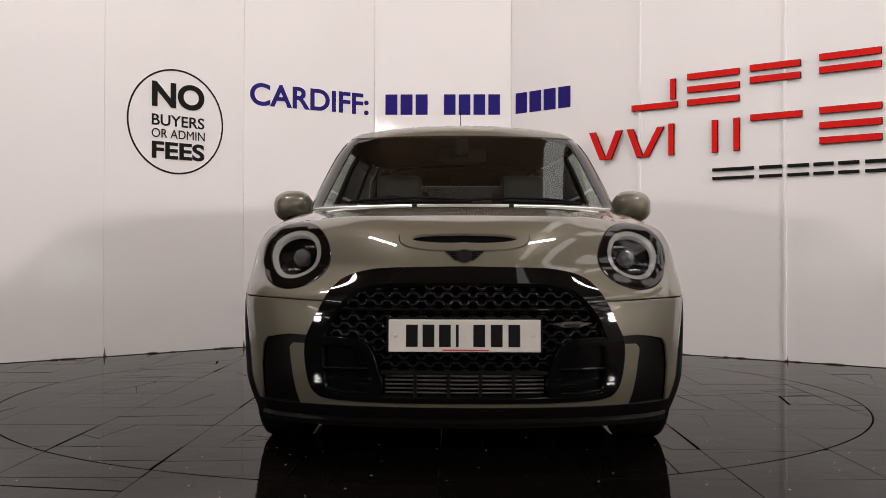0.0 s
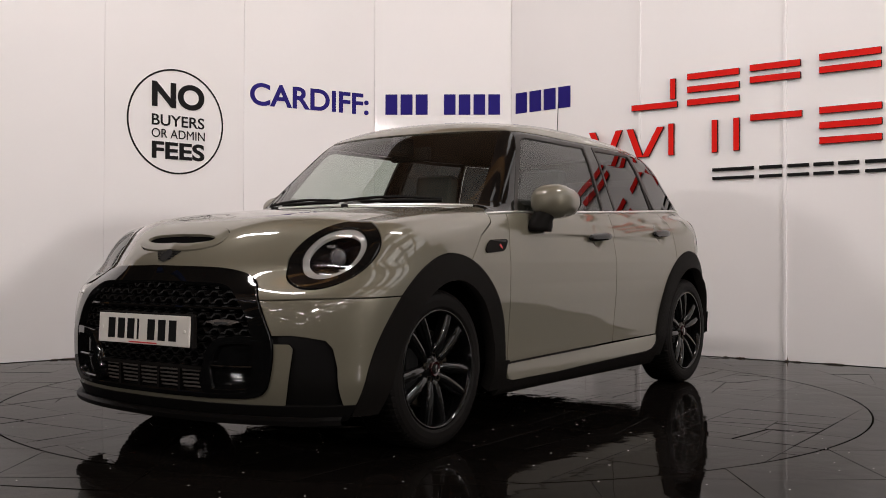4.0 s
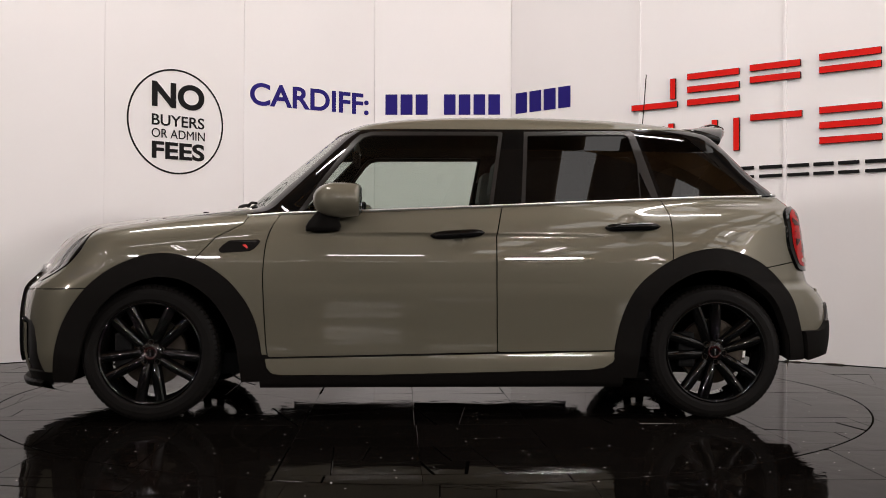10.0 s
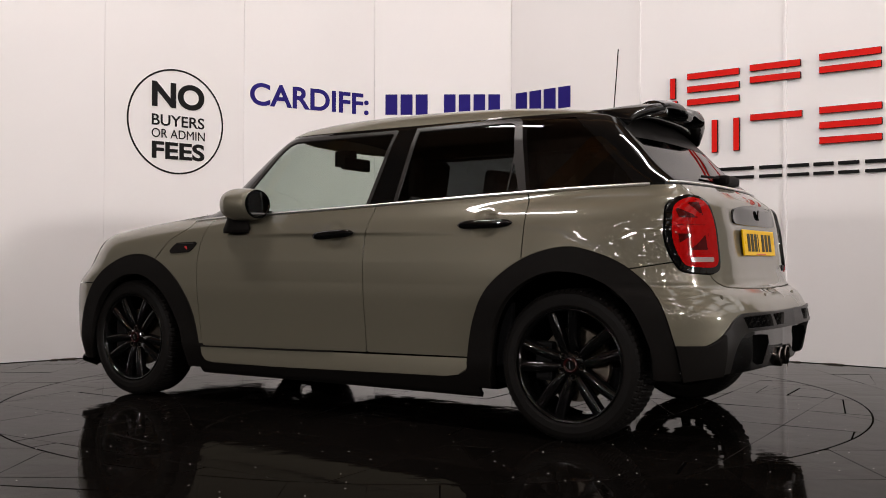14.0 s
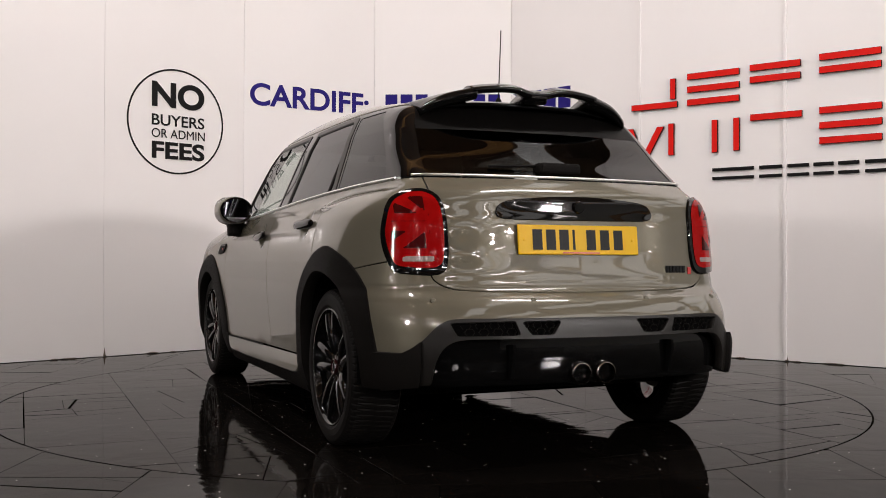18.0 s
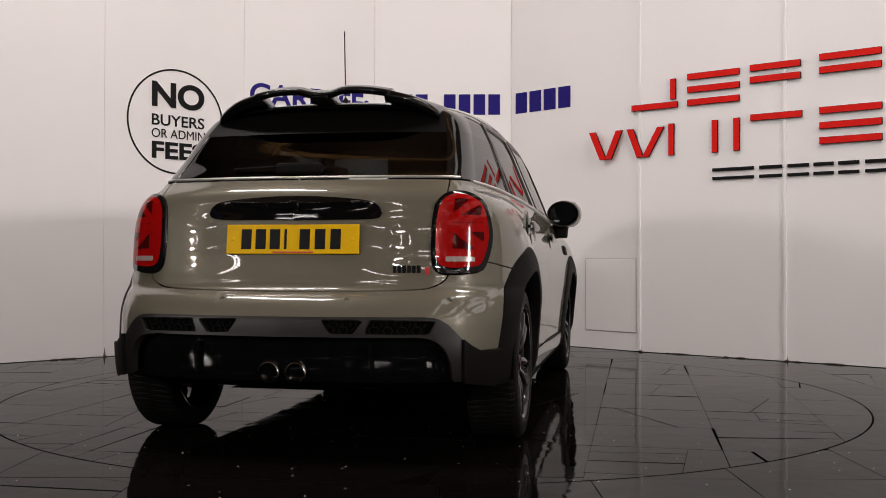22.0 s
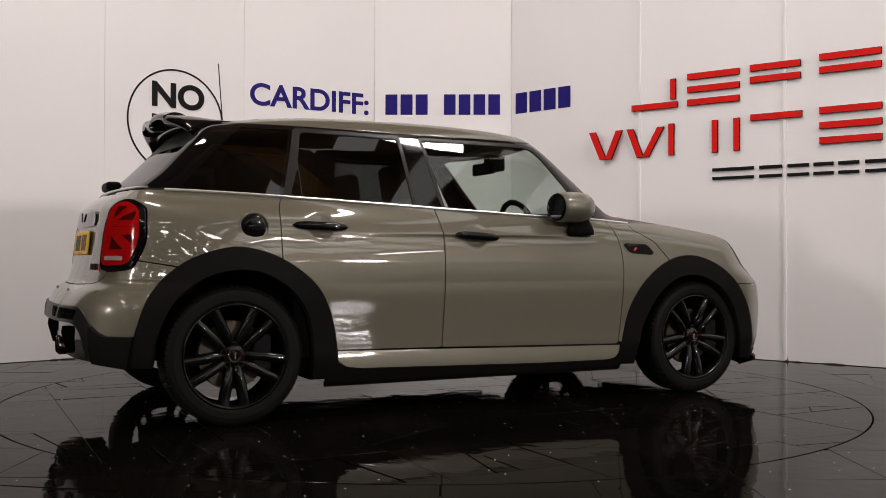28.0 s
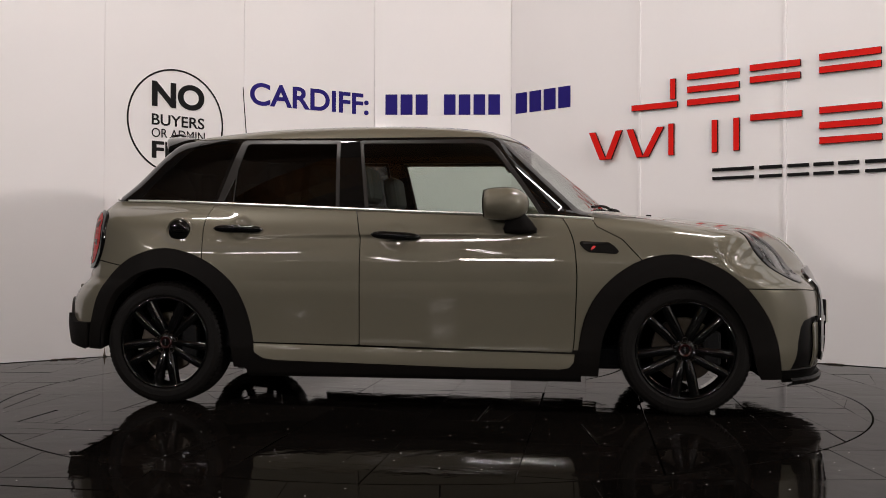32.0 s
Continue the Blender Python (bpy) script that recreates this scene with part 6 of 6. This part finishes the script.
box(cab, -1.45 + CAR_X, 1.0 + CAR_X, -0.68 + CAR_Y, 0.68 + CAR_Y, 0.20, 0.30, 0.02)
part("cabin_floor", cab, M_SEAT, car)
bm = bmesh.new()
box(bm, 0.52 + CAR_X, 0.86 + CAR_X, -0.66 + CAR_Y, 0.66 + CAR_Y, 0.70, 0.935, 0.05)
part("dashboard", bm, M_SEAT, car, "black dashboard")


def seat(x, y, rear=False):
    bm = bmesh.new()
    box(bm, x - 0.25 + CAR_X, x + 0.25 + CAR_X, y - 0.24 + CAR_Y, y + 0.24 + CAR_Y, 0.36, 0.52, 0.05)
    st = part("seat", bm, M_SEAT, car, "dark upholstered seat")
    bm = bmesh.new()
    box(bm, -0.06, 0.06, -0.23, 0.23, 0, 0.55, 0.05, Matrix.Translation(C(x - 0.24, y, 0.46)) @ Matrix.Rotation(-0.30, 4, "Y"), 3)
    part("backrest", bm, M_SEAT, st)
    bm = bmesh.new()
    box(bm, -0.045, 0.045, -0.13, 0.13, 0.0, 0.19, 0.04, Matrix.Translation(C(x - 0.415 if not rear else x - 0.40, y, 1.03 if not rear else 1.0)) @ Matrix.Rotation(-0.15, 4, "Y"), 3)
    part("headrest", bm, M_SEATL, st, "grey headrest")


seat(0.10, 0.36)
seat(0.10, -0.36)
seat(-0.78, 0.34, True)
seat(-0.78, -0.34, True)
bm = bmesh.new()
ctr = C(0.42, -0.36, 0.87)
ring = [ctr + Vector((0.055 * math.sin(t) * -0.9, 0.185 * math.cos(t), 0.175 * math.sin(t))) for t in np.linspace(0, 2 * math.pi, 32, endpoint=False)]
tube(bm, ring, 0.016, 8, True)
box(bm, ctr.x - 0.02, ctr.x + 0.05, ctr.y - 0.17, ctr.y + 0.17, ctr.z - 0.025, ctr.z + 0.025, 0.012)
part("steering_wheel", bm, M_SEAT, car, "black steering wheel", smooth=True)
bm = bmesh.new()
box(bm, 0.38 + CAR_X, 0.41 + CAR_X, -0.12 + CAR_Y, 0.12 + CAR_Y, 1.225, 1.295, 0.012)
box(bm, 0.41 + CAR_X, 0.52 + CAR_X, -0.035 + CAR_Y, 0.035 + CAR_Y, 1.25, 1.34, 0.012)
part("interior_mirror", bm, M_SEAT, car, "black interior mirror")
bm = bmesh.new()
box(bm, -1.62 + CAR_X, -1.02 + CAR_X, -0.60 + CAR_Y, 0.60 + CAR_Y, 0.955, 0.975, 0.008)
part("parcel_shelf", bm, M_SEAT, car)
for s in (1, -1):
    bm = bmesh.new()
    box(bm, -1.0 + CAR_X, 0.72 + CAR_X, s * 0.735 - 0.02 + CAR_Y, s * 0.735 + 0.02 + CAR_Y, 0.28, 0.935, 0.015)
    part("door_lining", bm, M_SEAT, car)
bm = bmesh.new()
box(bm, -1.40 + CAR_X, 1.6 + CAR_X, -0.55 + CAR_Y, 0.55 + CAR_Y, 0.195, 0.225, 0.01)
part("underbody", bm, M_SHELL, car)

# ---- floor tiles ----
# sub-floor under the joints, with a round well for the turntable
floor = empty("floor")
tagged(floor, "glossy near-black tiled showroom floor", "floor", kind="structure")
N = 96
bm = bmesh.new()
ring = [bm.verts.new((TABLE[0] + (TABLE_R + 0.004) * math.cos(2 * math.pi * k / N), TABLE[1] + (TABLE_R + 0.004) * math.sin(2 * math.pi * k / N), -0.006)) for k in range(N)]
rim = [bm.verts.new((TABLE[0] + 24 * math.cos(2 * math.pi * k / N), TABLE[1] + 24 * math.sin(2 * math.pi * k / N), -0.006)) for k in range(N)]
for k in range(N):
    bm.faces.new((ring[k], rim[k], rim[(k + 1) % N], ring[(k + 1) % N]))
part("sub_floor", bm, M_JOINT, floor)

turntable = empty("turntable", pose(TABLE[0], TABLE[1], 0))
tagged(turntable, "round turntable with cracked glossy near-black tiles", "turntable")
bm = bmesh.new()
bmesh.ops.create_circle(bm, cap_ends=True, segments=N, radius=TABLE_R + 0.002)
bmesh.ops.translate(bm, verts=bm.verts, vec=(0, 0, -0.006))
part("disc", bm, M_JOINT, turntable)


def half(poly_, p, n):
    """The part of a polygon on the side of a line that n points to."""
    out = []
    for i in range(len(poly_)):
        a, b = poly_[i], poly_[(i + 1) % len(poly_)]
        da, db = (a - p).dot(n), (b - p).dot(n)
        if da >= 0:
            out.append(a)
        if (da >= 0) != (db >= 0):
            out.append(a + (b - a) * (da / (da - db)))
    return out


def area(q):
    return abs(sum(q[i].x * q[(i + 1) % len(q)].y - q[(i + 1) % len(q)].x * q[i].y for i in range(len(q)))) / 2


def cracked(q, rng, depth=0):
    """Breaks a tile along a slanting line now and then."""
    if area(q) < 0.03 or rng.random() > (0.62 if depth == 0 else 0.35):
        return [q]
    c = sum(q, Vector((0, 0))) / len(q) + Vector((rng.uniform(-0.12, 0.12), rng.uniform(-0.12, 0.12)))
    t = rng.choice((0, math.pi / 2, rng.uniform(0, math.pi))) + rng.uniform(-0.2, 0.2)
    n = Vector((math.cos(t), math.sin(t)))
    g = rng.choice((0.0006, 0.0010, 0.002, 0.0035, 0.006))
    a, b = half(q, c + n * g, n), half(q, c - n * g, -n)
    return [w for p_ in (a, b) if len(p_) > 2 for w in cracked(p_, rng, depth + 1)]


def joint(axis, i, j, salt):
    """Half widths of a joint at its two ends: mostly hair-fine, some open and tapering."""
    k = random.Random((i + 40) * 9176 + (j + 40) * 331 + axis * 77 + salt)
    a = k.choice((0.0004, 0.0005, 0.0006, 0.0012, 0.003))
    return a, a * k.choice((0.5, 1, 1, 2.2))


def square(x0, y0, i, j, salt):
    """A square tile's outline between its four joints."""
    (l0, l1), (r0, r1) = joint(0, i, j, salt), joint(0, i + 1, j, salt)
    (b0, b1), (t0, t1) = joint(1, i, j, salt), joint(1, i, j + 1, salt)
    return [Vector((x0 + l0, y0 + b0)), Vector((x0 + SIZE - r0, y0 + b1)), Vector((x0 + SIZE - r1, y0 + SIZE - t1)), Vector((x0 + l1, y0 + SIZE - t0))]


def tile_object(q, parent, z):
    """One tile from its outline, 5 mm thick with a fine chamfer."""
    if len(q) < 3 or area(q) < 0.0004:
        return
    c = sum(q, Vector((0, 0))) / len(q)
    bm = bmesh.new()
    low = [bm.verts.new((p.x - c.x, p.y - c.y, -0.005)) for p in q]
    mid = [bm.verts.new((p.x - c.x, p.y - c.y, -0.0008)) for p in q]
    top = [bm.verts.new(((p.x - c.x) * (1 - 0.0012 / max((p - c).length, 0.02)), (p.y - c.y) * (1 - 0.0012 / max((p - c).length, 0.02)), 0)) for p in q]
    k = len(q)
    for i in range(k):
        j = (i + 1) % k
        bm.faces.new((low[i], low[j], mid[j], mid[i]))
        bm.faces.new((mid[i], mid[j], top[j], top[i]))
    bm.faces.new(top)
    ob = part("tile", bm, M_TILE, parent)
    ob.matrix_basis = pose(c.x, c.y, z, tilts.gauss(0, 0.10), tilts.gauss(0, 0.10), 0)


rng = random.Random(21)
tilts = random.Random(8)
SIZE = 0.50
circle = [Vector((TABLE_R * math.cos(2 * math.pi * k / 180), TABLE_R * math.sin(2 * math.pi * k / 180))) for k in range(180)]
for i in range(-5, 5):
    for j in range(-5, 5):
        x0, y0 = i * SIZE + 0.11, j * SIZE + 0.07
        q = square(x0, y0, i, j, 5)
        if all(p.length > TABLE_R for p in q) and not any(abs(p.x - x0 - SIZE / 2) < SIZE / 2 and abs(p.y - y0 - SIZE / 2) < SIZE / 2 for p in circle):
            continue
        if any(p.length > TABLE_R - 0.004 for p in q):
            for k in range(0, 180):
                a, b = circle[k], circle[(k + 1) % 180]
                if (a - Vector((x0 + SIZE / 2, y0 + SIZE / 2))).length < SIZE * 1.2:
                    mid = (a + b) / 2
                    q = half(q, mid * (1 - 0.003 / TABLE_R), -mid.normalized())
                    if len(q) < 3:
                        break
        if len(q) > 2:
            for w in cracked(q, rng):
                tile_object(w, turntable, 0)


def outside_disc(q):
    """What is left of a square tile outside the turntable, as outlines."""
    R = TABLE_R + 0.006
    pts = []
    for i in range(4):
        a, b = q[i], q[(i + 1) % 4]
        pts += [a + (b - a) * (k / 24) for k in range(24)]
    out = [p.length >= R for p in pts]
    if all(out):
        return [q]
    if not any(out):
        return []
    n = len(pts)
    pieces = []
    start = next(i for i in range(n) if out[i] and not out[i - 1])
    i = start
    while i < start + n:
        if out[i % n]:
            run = []
            while i < start + n and out[i % n]:
                run.append(pts[i % n])
                i += 1
            a, b = run[-1], run[0]
            ta, tb = math.atan2(a.y, a.x), math.atan2(b.y, b.x)
            d = (tb - ta + math.pi) % (2 * math.pi) - math.pi
            steps = max(2, int(abs(d) / 0.04))
            arc = [Vector((R * math.cos(ta + d * k / steps), R * math.sin(ta + d * k / steps))) for k in range(steps + 1)]
            keep = [run[0]] + [p for k, p in enumerate(run[1:-1]) if any((p - c).length < 1e-6 for c in q)] + [run[-1]]
            pieces.append(keep + arc)
        else:
            i += 1
    return pieces


for i in range(-9, 9):
    for j in range(-10, 9):
        x0, y0 = i * SIZE + 0.05, j * SIZE - 0.13
        q = square(x0, y0, i, j, 9)
        for piece in outside_disc(q):
            whole_tile = len(piece) == 4
            for w in (cracked(piece, rng, 1) if whole_tile else [piece]):
                tile_object([p + Vector(TABLE) for p in w], floor, 0)
# the rest of the hall floor, out of sight
bm = bmesh.new()
X0, X1, Y0, Y1 = TABLE[0] - 9 * SIZE + 0.05, TABLE[0] + 9 * SIZE + 0.05, TABLE[1] - 10 * SIZE - 0.13, TABLE[1] + 9 * SIZE - 0.13
for a in ((-16, X0, -18, 12), (X1, 16, -18, 12), (X0, X1, -18, Y0), (X0, X1, Y1, 12)):
    bm.faces.new([bm.verts.new(p) for p in ((a[0], a[2], 0), (a[1], a[2], 0), (a[1], a[3], 0), (a[0], a[3], 0))])
part("hall_floor", bm, M_TILE, floor)


def motions():
    rows = [(t, pose(TABLE[0], TABLE[1], 0, 0, 0, a)) for t, a in HEADING]
    walk(car, rows)
    walk(turntable, [(t, pose(TABLE[0], TABLE[1], 0, 0, 0, a)) for t, a in HEADING])


motions()
